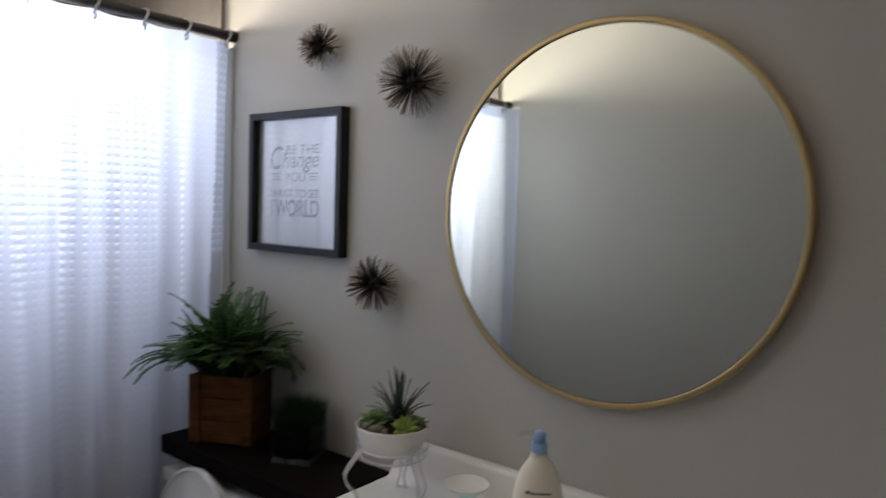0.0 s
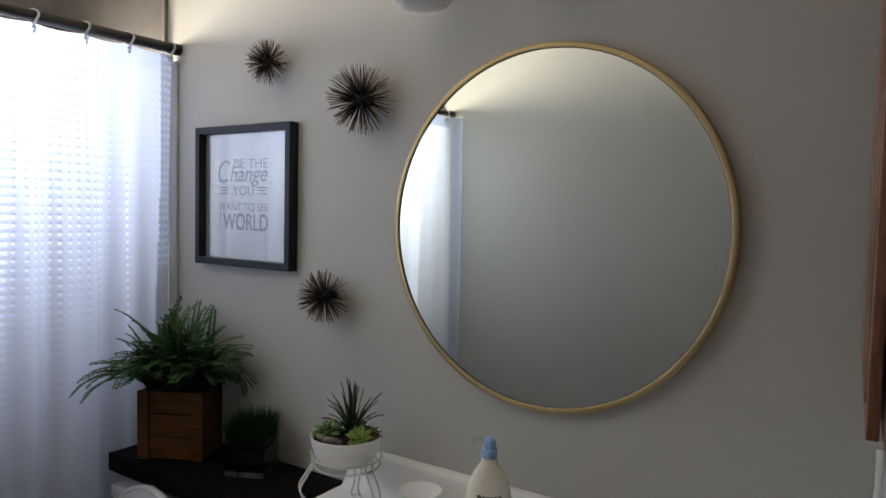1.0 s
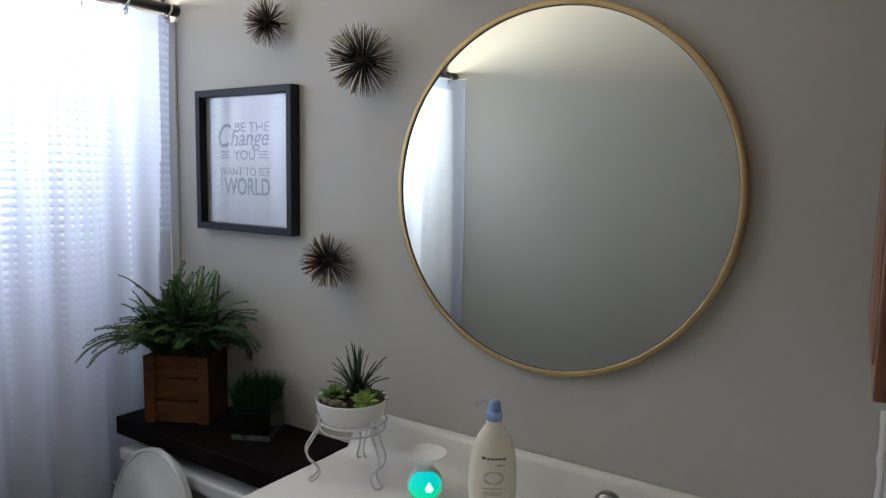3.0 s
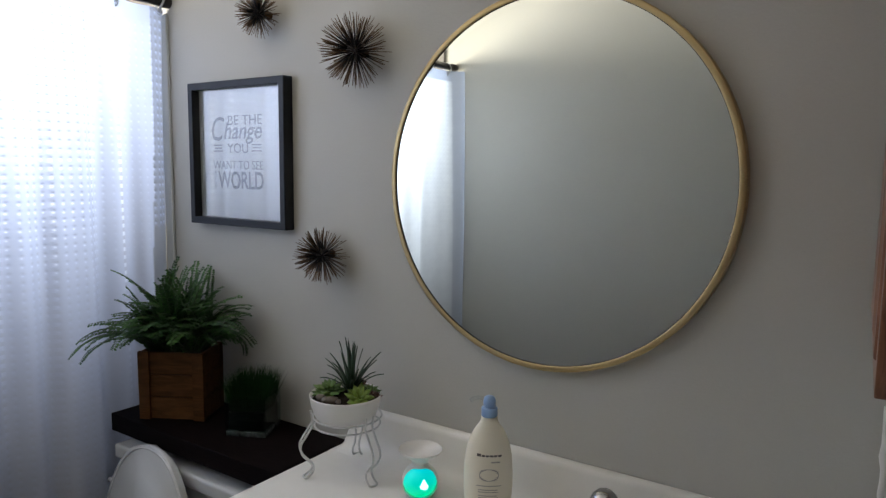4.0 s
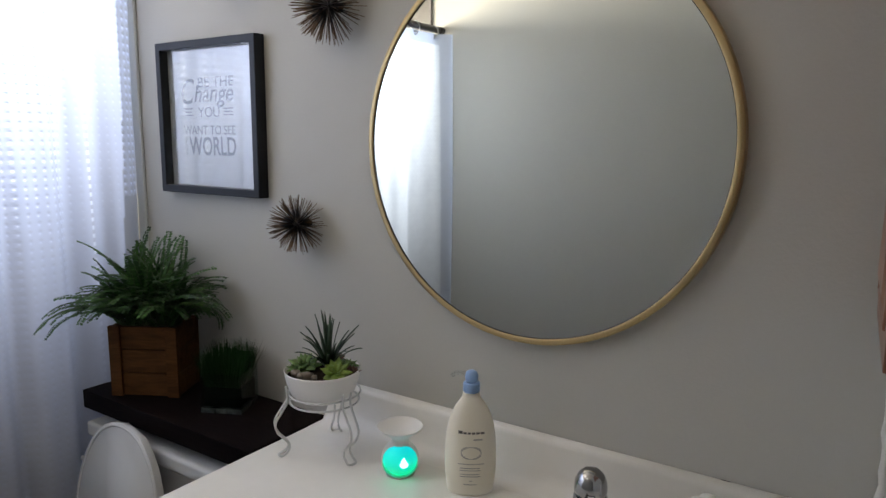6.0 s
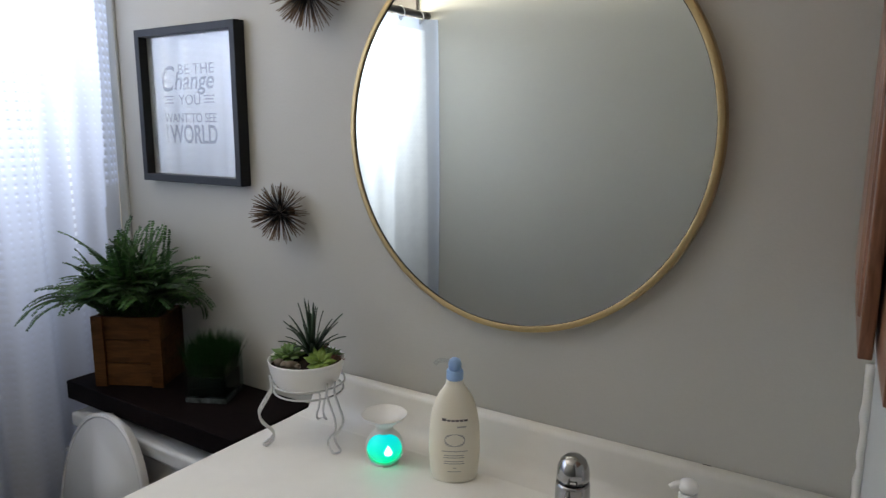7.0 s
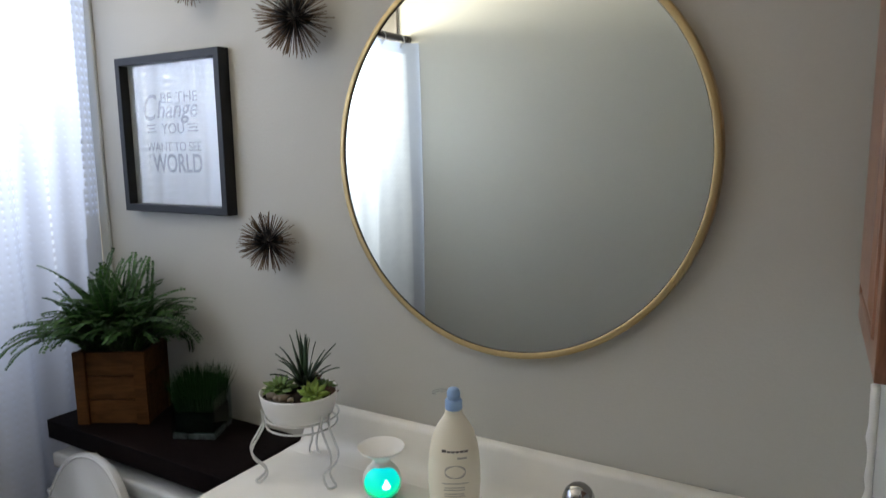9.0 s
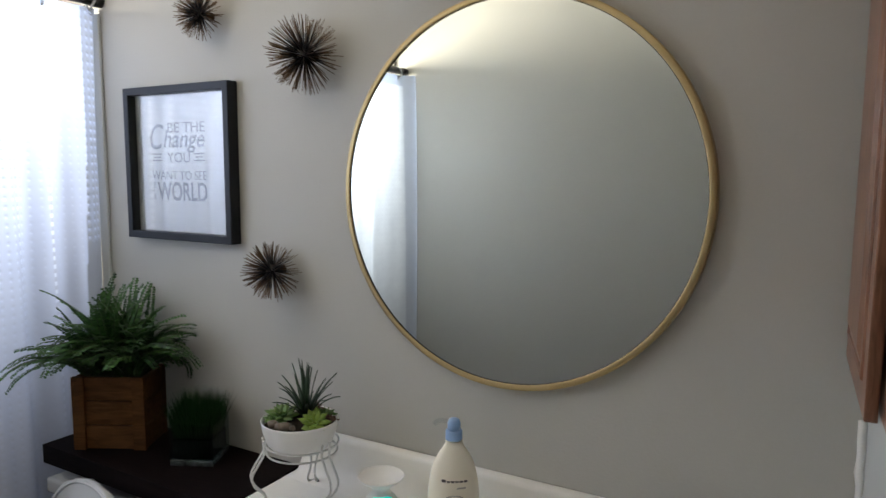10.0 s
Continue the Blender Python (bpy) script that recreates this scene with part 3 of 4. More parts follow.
# small ornaments on both sides of the middle word, too fine to read
for x0, x1 in ((-0.994, -0.959), (-0.842, -0.804)):
    for k, z in enumerate((1.577, 1.585, 1.593)):
        part("ornament", box(x0 + 0.004 * (k == 1), x1 - 0.004 * (k == 1), -0.0082, -0.0078, z - 0.0016, z + 0.0016), INK, pic)

# ---------------------------------------------------------------- metal burst ornaments


def burst(x, z, radius, count, seed, label):
    rnd = random.Random(seed)
    root = thing("burst_ornament", pose(x, -0.036, z), label, "wall ornament", "metal bursts on the wall")
    # core in the near-black rod material, imitating the shade deep among the spikes
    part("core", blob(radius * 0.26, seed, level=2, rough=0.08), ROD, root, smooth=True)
    part("wall_mount", tube([(0, 0.0, 0), (0, 0.030, 0), (0, 0.0355, 0)], 0.010, 10), BRONZE, root)
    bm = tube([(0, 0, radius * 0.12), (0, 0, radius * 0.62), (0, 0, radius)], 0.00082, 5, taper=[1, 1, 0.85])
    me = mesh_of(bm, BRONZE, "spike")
    # inner half of each spike painted near-black for the same shade
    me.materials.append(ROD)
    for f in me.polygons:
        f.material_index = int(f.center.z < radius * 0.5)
    golden = math.pi * (3 - math.sqrt(5))
    for i in range(count):
        yy = 1 - 1.36 * (i + 0.5) / count
        d = Vector((math.sqrt(1 - yy * yy) * math.cos(golden * i), -yy, math.sqrt(1 - yy * yy) * math.sin(golden * i)))
        d = (d + 0.10 * Vector((rnd.gauss(0, 1), rnd.gauss(0, 1), rnd.gauss(0, 1)))).normalized()
        k = rnd.uniform(0.84, 1.06)
        if d.y * radius * k > 0.033:
            d.y = 0.033 / (radius * k)
            d.normalize()
        piece("spike", me, root, d.to_track_quat("Z", "Y").to_matrix().to_4x4() @ Matrix.Diagonal((1, 1, k, 1)))


burst(-0.773, 1.911, 0.0575, 230, 1, "small dark bronze spiked burst ornament on the wall")
burst(-0.460, 1.795, 0.082, 298, 2, "large dark bronze spiked burst ornament on the wall")
burst(-0.566, 1.328, 0.068, 260, 3, "medium dark bronze spiked burst ornament below the print")

# ---------------------------------------------------------------- vanity top, splash, body
COUNTER = 0.868
CX0, CY1 = -0.517, -0.565


def wall_x(y):
    return CORNER - SKEW * y


tagged(part("vanity_cabinet", prism([(CX0 + 0.03, -0.004), (CX0 + 0.03, -0.53), (wall_x(-0.53) - 0.004, -0.53), (wall_x(0) - 0.004, -0.004)], 0.0, COUNTER - 0.034, 0.003), CABINET),
          "brown wooden vanity base under the counter", "vanity", kind="structure")
tagged(part("countertop", prism([(CX0, -0.022), (CX0, CY1), (wall_x(CY1) - 0.003, CY1), (wall_x(0) - 0.003, -0.022)], COUNTER - 0.032, COUNTER, 0.007, 4), MARBLE, smooth=False),
             "glossy white cultured-marble vanity counter", "counter")


def splash():
    """Upright splash with a rounded top edge, its end sloping down."""
    bm = bmesh.new()
    section = [(-0.0015, COUNTER - 0.03), (-0.0225, COUNTER - 0.03), (-0.0225, COUNTER - 0.02), (-0.078, COUNTER - 0.004), (-0.072, COUNTER - 0.0004), (-0.058, COUNTER + 0.0012), (-0.046, COUNTER + 0.0042), (-0.036, COUNTER + 0.0095), (-0.0285, COUNTER + 0.019), (-0.0240, COUNTER + 0.033), (-0.0218, COUNTER + 0.052), (-0.021, 0.955), (-0.0195, 0.963), (-0.015, 0.967), (-0.0015, 0.968)]
    rings = []
    for x, k in ((CX0 + 0.002, 0.0), (CX0 + 0.02, 0.45), (CX0 + 0.04, 0.8), (CX0 + 0.075, 1.0), (0.0, 1.0), (CORNER - 0.002, 1.0)):
        rings.append([bm.verts.new((x, y, COUNTER + (z - COUNTER) * (k if z > COUNTER else 1))) for y, z in section])
    for a, b in zip(rings, rings[1:]):
        for i in range(len(section) - 1):
            bm.faces.new((a[i], a[i + 1], b[i + 1], b[i]))
    bm.faces.new(rings[0])
    bm.faces.new(rings[-1][::-1])
    return bm


splash_ob = part("backsplash", splash(), MARBLE, smooth=True)
part("caulk_gap", box(0.366, 0.380, -0.0024, -0.0012, 0.9665, 0.9686, 0.0003), ROD, splash_ob, "dark gap where the caulk has opened")
tagged(splash_ob, "white cultured-marble backsplash with a rounded top", "backsplash")

# ---------------------------------------------------------------- dark shelf over the toilet
tagged(part("floating_shelf", box(-1.163, CX0 - 0.004, -0.237, -0.0015, 0.820, 0.868, 0.0022), ESPRESSO), "thick espresso-stained floating wall shelf above the toilet", "shelf")

# ---------------------------------------------------------------- toilet
TX = -0.885
toilet = thing("toilet", pose(TX, 0, 0), "white porcelain toilet with its lid raised", "toilet")
part("tank", prism([(-0.225, -0.02), (-0.235, -0.225), (0.235, -0.225), (0.225, -0.02)], 0.40, 0.745, 0.018, 4), PORCELAIN, toilet, smooth=True)
part("tank_lid", prism([(-0.25, -0.012), (-0.262, -0.243), (0.262, -0.243), (0.25, -0.012)], 0.748, 0.788, 0.010, 4), PORCELAIN, toilet, smooth=True)
part("flush_lever", tube(smooth_line([(-0.185, -0.226, 0.70), (-0.185, -0.246, 0.70), (-0.20, -0.254, 0.698), (-0.265, -0.256, 0.690)], 14), 0.0075, 8), PORCELAIN, toilet, smooth=True)


def lid_outline(n=44, w=0.188, h=0.225):
    pts = []
    for i in range(n):
        a = 2 * math.pi * i / n
        c, s = math.cos(a), math.sin(a)
        k = 1.0 if s > 0 else 0.85
        pts.append((w * math.copysign(abs(c) ** 0.92, c) * (1 - 0.04 * s), h * s * k))
    return pts


def lid_mesh(thick, w, h):
    bm = prism(lid_outline(48, w, h), -thick / 2, thick / 2)
    bmesh.ops.bevel(bm, geom=[e for e in bm.edges if abs(e.verts[0].co.z - e.verts[1].co.z) < 1e-6], offset=thick * 0.42, segments=4, affect="EDGES", profile=0.5)
    return bm


lid = part("lid", lid_mesh(0.018, 0.174, 0.235), PORCELAIN, toilet, "raised white plastic lid", smooth=True)
lid.matrix_basis = pose(-0.040, -0.300, 0.612, 82, 0, 0)
rim = tube([(x * 0.965, y * 0.965, 0.0085) for x, y in lid_outline(48, 0.174, 0.235)], 0.0030, 8, closed=True)
part("lid_rim", rim, PORCELAIN, lid, "raised rim of the lid", smooth=True)
part("seat", lid_mesh(0.02, 0.186, 0.232), PORCELAIN, toilet, smooth=True).matrix_basis = pose(0.0, -0.50, 0.43, 0, 0, 180)
bowl = lathe([(0.0, 0.0), (0.12, 0.0), (0.125, 0.02), (0.11, 0.10), (0.13, 0.22), (0.175, 0.35), (0.185, 0.41), (0.15, 0.415), (0.12, 0.33), (0.0, 0.27)], 40, 1.0, 1.25)
part("bowl", bowl, PORCELAIN, toilet, smooth=True).matrix_basis = pose(0, -0.47, 0)

# ---------------------------------------------------------------- wooden planter with a fern
PL_W, PL_D, PL_H, PL_TURN = 0.178, 0.130, 0.183, 29.0
PL_ORIGIN = pose(-1.060, -0.218, 0.868, 0, 0, PL_TURN)
planter = thing("planter_box", PL_ORIGIN, "square brown slatted wooden planter box on the dark shelf", "planter")
ST = 0.030
for x0, x1, y0, y1 in ((0, ST, 0, 0.012), (PL_W - ST, PL_W, 0, 0.012), (0, ST, PL_D - 0.012, PL_D), (PL_W - ST, PL_W, PL_D - 0.012, PL_D)):
    part("post", box(x0, x1, y0, y1, 0.0, PL_H, 0.0015), PLANTER, planter)
board_h = PL_H / 3
for i in range(3):
    z0, z1 = i * board_h + 0.0016, (i + 1) * board_h - 0.0016
    part("board", box(ST - 0.004, PL_W - ST + 0.004, 0.006, 0.015, z0, z1, 0.0014), PLANTER, planter)
    part("board", box(ST - 0.004, PL_W - ST + 0.004, PL_D - 0.015, PL_D - 0.006, z0, z1, 0.0014), PLANTER, planter)
    part("board", box(0.002, 0.011, 0.0125, PL_D - 0.0125, z0, z1, 0.0014), PLANTER, planter)
    part("board", box(PL_W - 0.011, PL_W - 0.002, 0.0125, PL_D - 0.0125, z0, z1, 0.0014), PLANTER, planter)
part("soil", box(0.012, PL_W - 0.012, 0.016, PL_D - 0.016, 0.004, PL_H - 0.02, 0.003), SOIL, planter)

fern = thing("fern", PL_ORIGIN @ pose(PL_W / 2, PL_D / 2, PL_H - 0.02), "bushy dark green artificial fern with arching fronds in the planter", "potted plant")


def frond_line(length, tilt0, tilt1, n=26):
    pts, p = [], Vector((0, 0, 0))
    for i in range(n):
        s = i / (n - 1)
        a = radians(tilt0 + (tilt1 - tilt0) * s ** 1.25)
        pts.append(p.copy())
        p = p + Vector((math.sin(a), 0, math.cos(a))) * (length / (n - 1))
    return pts


def frond_mesh(length, tilt0, tilt1, seed):
    rnd = random.Random(seed)
    pts = frond_line(length, tilt0, tilt1)
    n = len(pts)
    bm = tube(pts, 0.0013, 4, taper=[1.0 - 0.7 * i / (n - 1) for i in range(n)])
    for f in bm.faces:
        f.material_index = 1
    step = 0.0072
    count = int(length * 0.88 / step)
    for k in range(count):
        s = 0.12 + 0.88 * k / count
        u = s * (n - 1)
        i = min(int(u), n - 2)
        p = pts[i].lerp(pts[i + 1], u - i)
        d = (pts[i + 1] - pts[i]).normalized()
        side = Vector((0, 1, 0))
        up = d.cross(side)
        big = 0.0178 * (1 - 0.48 * s * s) * min(1, 0.45 + 3 * (s - 0.1))
        for sg in (-1, 1):
            ln = big * rnd.uniform(0.88, 1.12)
            out = (sg * side * 0.86 + d * rnd.uniform(0.38, 0.56) + up * rnd.uniform(-0.42, -0.08)).normalized()
            wid = d.cross(out).cross(out).normalized() * (0.0011 + 0.20 * ln)
            a = p + sg * side * 0.0007
            m1, m2 = a + out * ln * 0.38, a + out * ln * 0.76
            vs = [bm.verts.new(a), bm.verts.new(m1 + wid), bm.verts.new(m2 + wid * 0.85), bm.verts.new(a + out * ln), bm.verts.new(m2 - wid * 0.85), bm.verts.new(m1 - wid)]
            bm.faces.new(vs)
    me = bpy.data.meshes.new("frond")
    bm.to_mesh(me)
    bm.free()
    me.materials.append(FERN)
    me.materials.append(FERN_STEM)
    return me


FROND_KINDS = []
for i, (ln, a, b) in enumerate(((0.280, 2, 72), (0.255, 8, 105), (0.215, 12, 120), (0.285, 26, 142), (0.215, 5, 92), (0.295, 34, 152), (0.16, 15, 105), (0.255, 0, 40), (0.17, 35, 140), (0.245, 15, 100))):
    FROND_KINDS.append((frond_mesh(ln, a, b, i), frond_line(ln, a, b)))


HANGING = (frond_mesh(0.215, 20, 205, 21), frond_line(0.215, 20, 205))


def place_fronds():
    rnd = random.Random(11)
    base = PL_ORIGIN @ Matrix.Translation((PL_W / 2, PL_D / 2, PL_H - 0.02))
    made, tries = 0, 0
    while made < 300 and tries < 9000:
        tries += 1
        az = rnd.uniform(0, 360)
        kind = rnd.choice(range(len(FROND_KINDS)))
        off = Vector((rnd.uniform(-0.065, 0.065), rnd.uniform(-0.04, 0.04), 0))
        k = rnd.uniform(0.64, 1.06)
        m = Matrix.Translation(off) @ pose(0, 0, 0, rnd.uniform(-16, 16), rnd.uniform(-8, 16), az) @ Matrix.Rotation(radians(rnd.uniform(-25, 25)), 4, "Z") @ Matrix.Scale(k, 4)
        me, line = FROND_KINDS[kind]
        pts = [base @ (m @ p) for p in line]
        if max(p.y for p in pts) > -0.012 or min(p.x for p in pts) < -1.158:
            continue
        if min(p.z for p in pts[9:]) < 1.035:
            continue
        # fronds that leave the box low must clear its rim
        loc = [m @ p for p in line]
        if any(abs(p.x) > PL_W / 2 - 0.01 and abs(p.x) < PL_W / 2 + 0.012 and p.z < 0.024 for p in loc) or any(abs(abs(p.y) - PL_D / 2) < 0.012 and p.z < 0.024 for p in loc):
            continue
        if any(p.y < -PL_D / 2 + 0.01 and p.z < 0.045 for p in loc[8:]) or min(p.z for p in loc[8:]) < 0.018:
            continue
        piece("frond", me, fern, m)
        made += 1
    # fronds that hang down over the side of the box
    for az, k, ox, oy in ((-4, 0.80, 0.070, 0.03), (6, 0.72, 0.072, 0.012)):
        me, line = HANGING
        piece("frond", me, fern, Matrix.Translation((ox, oy, 0.004)) @ pose(0, 0, 0, 0, 0, az) @ Matrix.Scale(k, 4))
    # straight fronds that lean out past the right side and the back corner of the box
    for az, tilt, k, ox, oy in ((-36, 50, 1.0, 0.05, 0.0), (-42, 44, 0.85, 0.05, 0.0), (-30, 40, 1.0, 0.045, 0.01), (-40, 32, 1.0, 0.04, 0.0), (150, 26, 0.95, -0.05, 0.0), (170, 34, 0.9, -0.055, -0.01), (188, 22, 1.0, -0.05, -0.02)):
        me, line = FROND_KINDS[7]
        m = Matrix.Translation((ox, oy, 0)) @ pose(0, 0, 0, 0, 0, az) @ Matrix.Rotation(radians(tilt), 4, "Y") @ Matrix.Scale(k, 4)
        pts = [base @ (m @ p) for p in line]
        if max(p.y for p in pts) < -0.008 and min(p.x for p in pts) > -1.162:
            piece("frond", me, fern, m)
    # long arching fronds towards the curtain and along the wall
    for az, kind, k, ox, oy in ((196, 3, 0.80, -0.05, -0.02), (206, 5, 0.82, -0.05, -0.03), (214, 3, 0.88, -0.04, -0.03), (222, 5, 0.88, -0.05, -0.03), (229, 3, 0.80, -0.045, -0.035),
                                (236, 5, 0.86, -0.04, -0.035), (190, 1, 0.92, -0.05, 0.0), (-8, 1, 0.95, 0.05, 0.01), (-16, 9, 1.0, 0.05, 0.0), (-24, 3, 0.95, 0.05, -0.01), (-5, 9, 0.85, 0.055, 0.0)):
        me, line = FROND_KINDS[kind]
        m = Matrix.Translation((ox, oy, 0)) @ pose(0, 0, 0, 0, 0, az) @ Matrix.Scale(k, 4)
        pts = [base @ (m @ p) for p in line]
        if max(p.y for p in pts) < -0.008 and min(p.x for p in pts) > -1.162:
            piece("frond", me, fern, m)


place_fronds()

# ---------------------------------------------------------------- grass in a square glass vase
vase = thing("grass_vase", pose(-0.757, -0.092, 0.868, 0, 0, 26), "square clear glass vase of dark green artificial grass", "potted plant")
VS, VH = 0.052, 0.098


def vase_glass():
    bm = bmesh.new()
    for x0, x1, y0, y1, z0, z1 in ((-VS, VS, -VS, VS, 0, 0.014), (-VS, VS, -VS, -VS + 0.005, 0.0142, VH), (-VS, VS, VS - 0.005, VS, 0.0142, VH), (-VS, -VS + 0.005, -VS + 0.0052, VS - 0.0052, 0.0142, VH), (VS - 0.005, VS, -VS + 0.0052, VS - 0.0052, 0.0142, VH)):
        b = box(x0, x1, y0, y1, z0, z1, 0.0012, 2)
        me = bpy.data.meshes.new("t")
        b.to_mesh(me)
        b.free()
        bm.from_mesh(me)
        bpy.data.meshes.remove(me)
    return bm


part("glass", vase_glass(), VASE, vase, "thick clear glass")
part("glass_base", box(-VS + 0.0008, VS - 0.0008, -VS + 0.0008, VS - 0.0008, 0.0006, 0.0134, 0.0012), ICE, vase, "thick glass base mottled with painted glints")
part("soil", box(-VS + 0.006, VS - 0.006, -VS + 0.006, VS - 0.006, 0.015, 0.062, 0.002), MOSS, vase)


def grass_mesh():
    rnd = random.Random(5)
    bm = bmesh.new()
    for i in range(1500):
        x, y = rnd.uniform(-0.043, 0.043), rnd.uniform(-0.043, 0.043)
        h = rnd.uniform(0.078, 0.112) * (1 - 1.5 * (x * x + y * y) / 0.006 * 0.12)
        lean = Vector((x * 0.45 + rnd.gauss(0, 0.010), y * 0.35 + rnd.gauss(0, 0.010), 0))
        w = rnd.uniform(0.0006, 0.0011)
        a = rnd.uniform(0, math.pi)
        s = Vector((math.cos(a), math.sin(a), 0)) * w
        b0, m0, t0 = Vector((x, y, 0.060)), Vector((x, y, 0.060 + h * 0.55)) + lean * 0.45, Vector((x, y, 0.060 + h)) + lean
        v = [bm.verts.new(p) for p in (b0 - s, b0 + s, m0 + s * 0.8, m0 - s * 0.8, t0)]
        bm.faces.new(v[:4])
        bm.faces.new((v[3], v[2], v[4]))
    for i in range(12):
        a = rnd.uniform(-1.2, 0.9)
        t = Vector((math.cos(a), math.sin(a), 0)) * rnd.uniform(0.05, 0.085)
        tip = Vector((0.03, 0, 0.14)) + t + Vector((0, 0, rnd.uniform(-0.02, 0.03)))
        b0 = Vector((0.028, rnd.uniform(-0.02, 0.02), 0.06))
        mid = (b0 + tip) / 2 + Vector((0, 0, 0.02))
        s = Vector((0, 0.0014, 0))
        v = [bm.verts.new(p) for p in (b0 - s, b0 + s, mid + s, mid - s, tip)]
        bm.faces.new(v[:4])
        bm.faces.new((v[3], v[2], v[4]))
    me = bpy.data.meshes.new("grass")
    bm.to_mesh(me)
    bm.free()
    me.materials.append(GRASS)
    return me


tagged(piece("grass", grass_mesh(), vase), kind="stuff")

# ---------------------------------------------------------------- wire stand and succulent bowl
SX, SY = -0.398, -0.136
stand = thing("plant_stand", pose(SX, SY, COUNTER), "white wire plant stand with three curled legs on the counter", "plant stand")
for r, z in ((0.0745, 0.131), (0.0715, 0.113)):
    part("ring", tube([(r * math.cos(a), r * math.sin(a), z) for a in [2 * math.pi * i / 48 for i in range(48)]], 0.0021, 8, closed=True), WIRE, stand, smooth=True)


def leg_mesh():
    line = [(0.079, 0.146), (0.0775, 0.134), (0.077, 0.120), (0.088, 0.100), (0.1005, 0.080), (0.1030, 0.066), (0.097, 0.050), (0.083, 0.035), (0.0755, 0.023), (0.079, 0.012), (0.088, 0.0045), (0.092, 0.0024)]
    # the two wires of a leg pinch together above the foot and spread into a loop on the counter
    down = [(r, -0.0095 * (1 - 0.5 * math.exp(-(((z - 0.040) / 0.018) ** 2))), z) for r, z in line]
    path = smooth_line(down + [(0.0965, -0.004, 0.0022), (0.0965, 0.004, 0.0022)] + [(r, -y, z) for r, y, z in down[::-1]], 96)
    return mesh_of(tube(path, 0.0024, 7), WIRE, "leg", True)


leg_me = leg_mesh()
for a in (232.0, 348.0, 117.0):
    piece("leg", leg_me, stand, pose(0, 0, 0, 0, 0, a))

bowl_pot = thing("succulent_bowl", pose(SX - 0.003, SY - 0.002, COUNTER + 0.1165), "round white ceramic bowl planted with succulents and pebbles", "potted plant")
part("bowl", lathe([(0, 0.0), (0.046, 0.0), (0.056, 0.004), (0.067, 0.018), (0.0745, 0.040), (0.0780, 0.060), (0.0788, 0.0632), (0.0776, 0.0645), (0.0758, 0.0630), (0.072, 0.045), (0.058, 0.012), (0, 0.008)], 64), CERAMIC, bowl_pot, "matte white ceramic bowl", smooth=True)
dome = lathe([(0.0740, 0.050), (0.060, 0.056), (0.035, 0.0605), (0, 0.062)], 32)
for v in dome.verts:
    v.co.z += 0.003 * noise.noise(v.co * 90)
part("soil", dome, SOIL, bowl_pot)

# direction on the table that faces the room
FACE = math.atan2(-0.83, 0.56)
FX, FY = math.cos(FACE), math.sin(FACE)
RX_, RY_ = -FY, FX
rnd = random.Random(3)
for k, (side, front, r) in enumerate(((-0.050, 0.028, 0.0120), (-0.024, 0.043, 0.0140), (-0.036, 0.042, 0.0110), (-0.008, 0.052, 0.008))):
    p = part("pebble", blob(r, k + 3, (1, 0.8, 0.7), 0.25), STONE, bowl_pot, smooth=True)
    p.matrix_basis = pose(RX_ * side + FX * front, RY_ * side + FY * front, 0.062, 0, 0, 50 * k)


def blade_mesh(length, width, bend, thick=0.0016):
    """A long pointed leaf along z that bends towards x."""
    bm = bmesh.new()
    n = 9
    rows_ = []
    p = Vector((0, 0, 0))
    for i in range(n):
        s = i / (n - 1)
        a = bend * s ** 1.3
        w = width * (1 - s) ** 0.75 * (0.75 + 0.25 * min(1, s * 4)) + 0.0002
        up = Vector((-math.cos(a), 0, math.sin(a)))
        rows_.append([bm.verts.new(p + Vector((0, -w, 0)) + up * thick), bm.verts.new(p - up * thick * 0.3), bm.verts.new(p + Vector((0, w, 0)) + up * thick), bm.verts.new(p + up * thick * 0.9)])
        p = p + Vector((math.sin(a), 0, math.cos(a))) * (length / (n - 1))
    for a, b in zip(rows_, rows_[1:]):
        for i in range(4):
            bm.faces.new((a[i], a[(i + 1) % 4], b[(i + 1) % 4], b[i]))
    bm.faces.new(rows_[0])
    return bm


blades = [mesh_of(blade_mesh(0.106, 0.0078, radians(30)), AIR, "blade", True), mesh_of(blade_mesh(0.085, 0.0076, radians(55)), AIR, "blade", True), mesh_of(blade_mesh(0.124, 0.0070, radians(12)), AIR, "blade", True)]
air_root = Vector((RX_ * 0.012 - FX * 0.006, RY_ * 0.012 - FY * 0.006, 0.060))
for i in range(30):
    ring_no = i // 10
    tilt = (6, 20, 32)[ring_no] + rnd.uniform(-6, 6)
    me = blades[(2, 0, 1)[ring_no]]
    m = Matrix.Translation(air_root) @ pose(0, 0, 0, 0, 0, i * 36 + ring_no * 17 + rnd.uniform(-10, 10)) @ Matrix.Translation((0.004, 0, 0)) @ Matrix.Rotation(radians(tilt), 4, "Y") @ Matrix.Scale(rnd.uniform(0.82, 1.05), 4)
    piece("blade", me, bowl_pot, m)


def fleshy_leaf(length, width):
    bm = bmesh.new()
    bmesh.ops.create_icosphere(bm, subdivisions=2, radius=1)
    for v in bm.verts:
        s = (v.co.z + 1) / 2
        w = 0.35 + 0.95 * s - 0.85 * max(0, s - 0.6) / 0.4 * 0.9
        v.co = Vector((v.co.x * 0.0032 + 0.006 * s * s, v.co.y * width * w, s * length + (0.004 if s > 0.97 else 0)))
    return bm


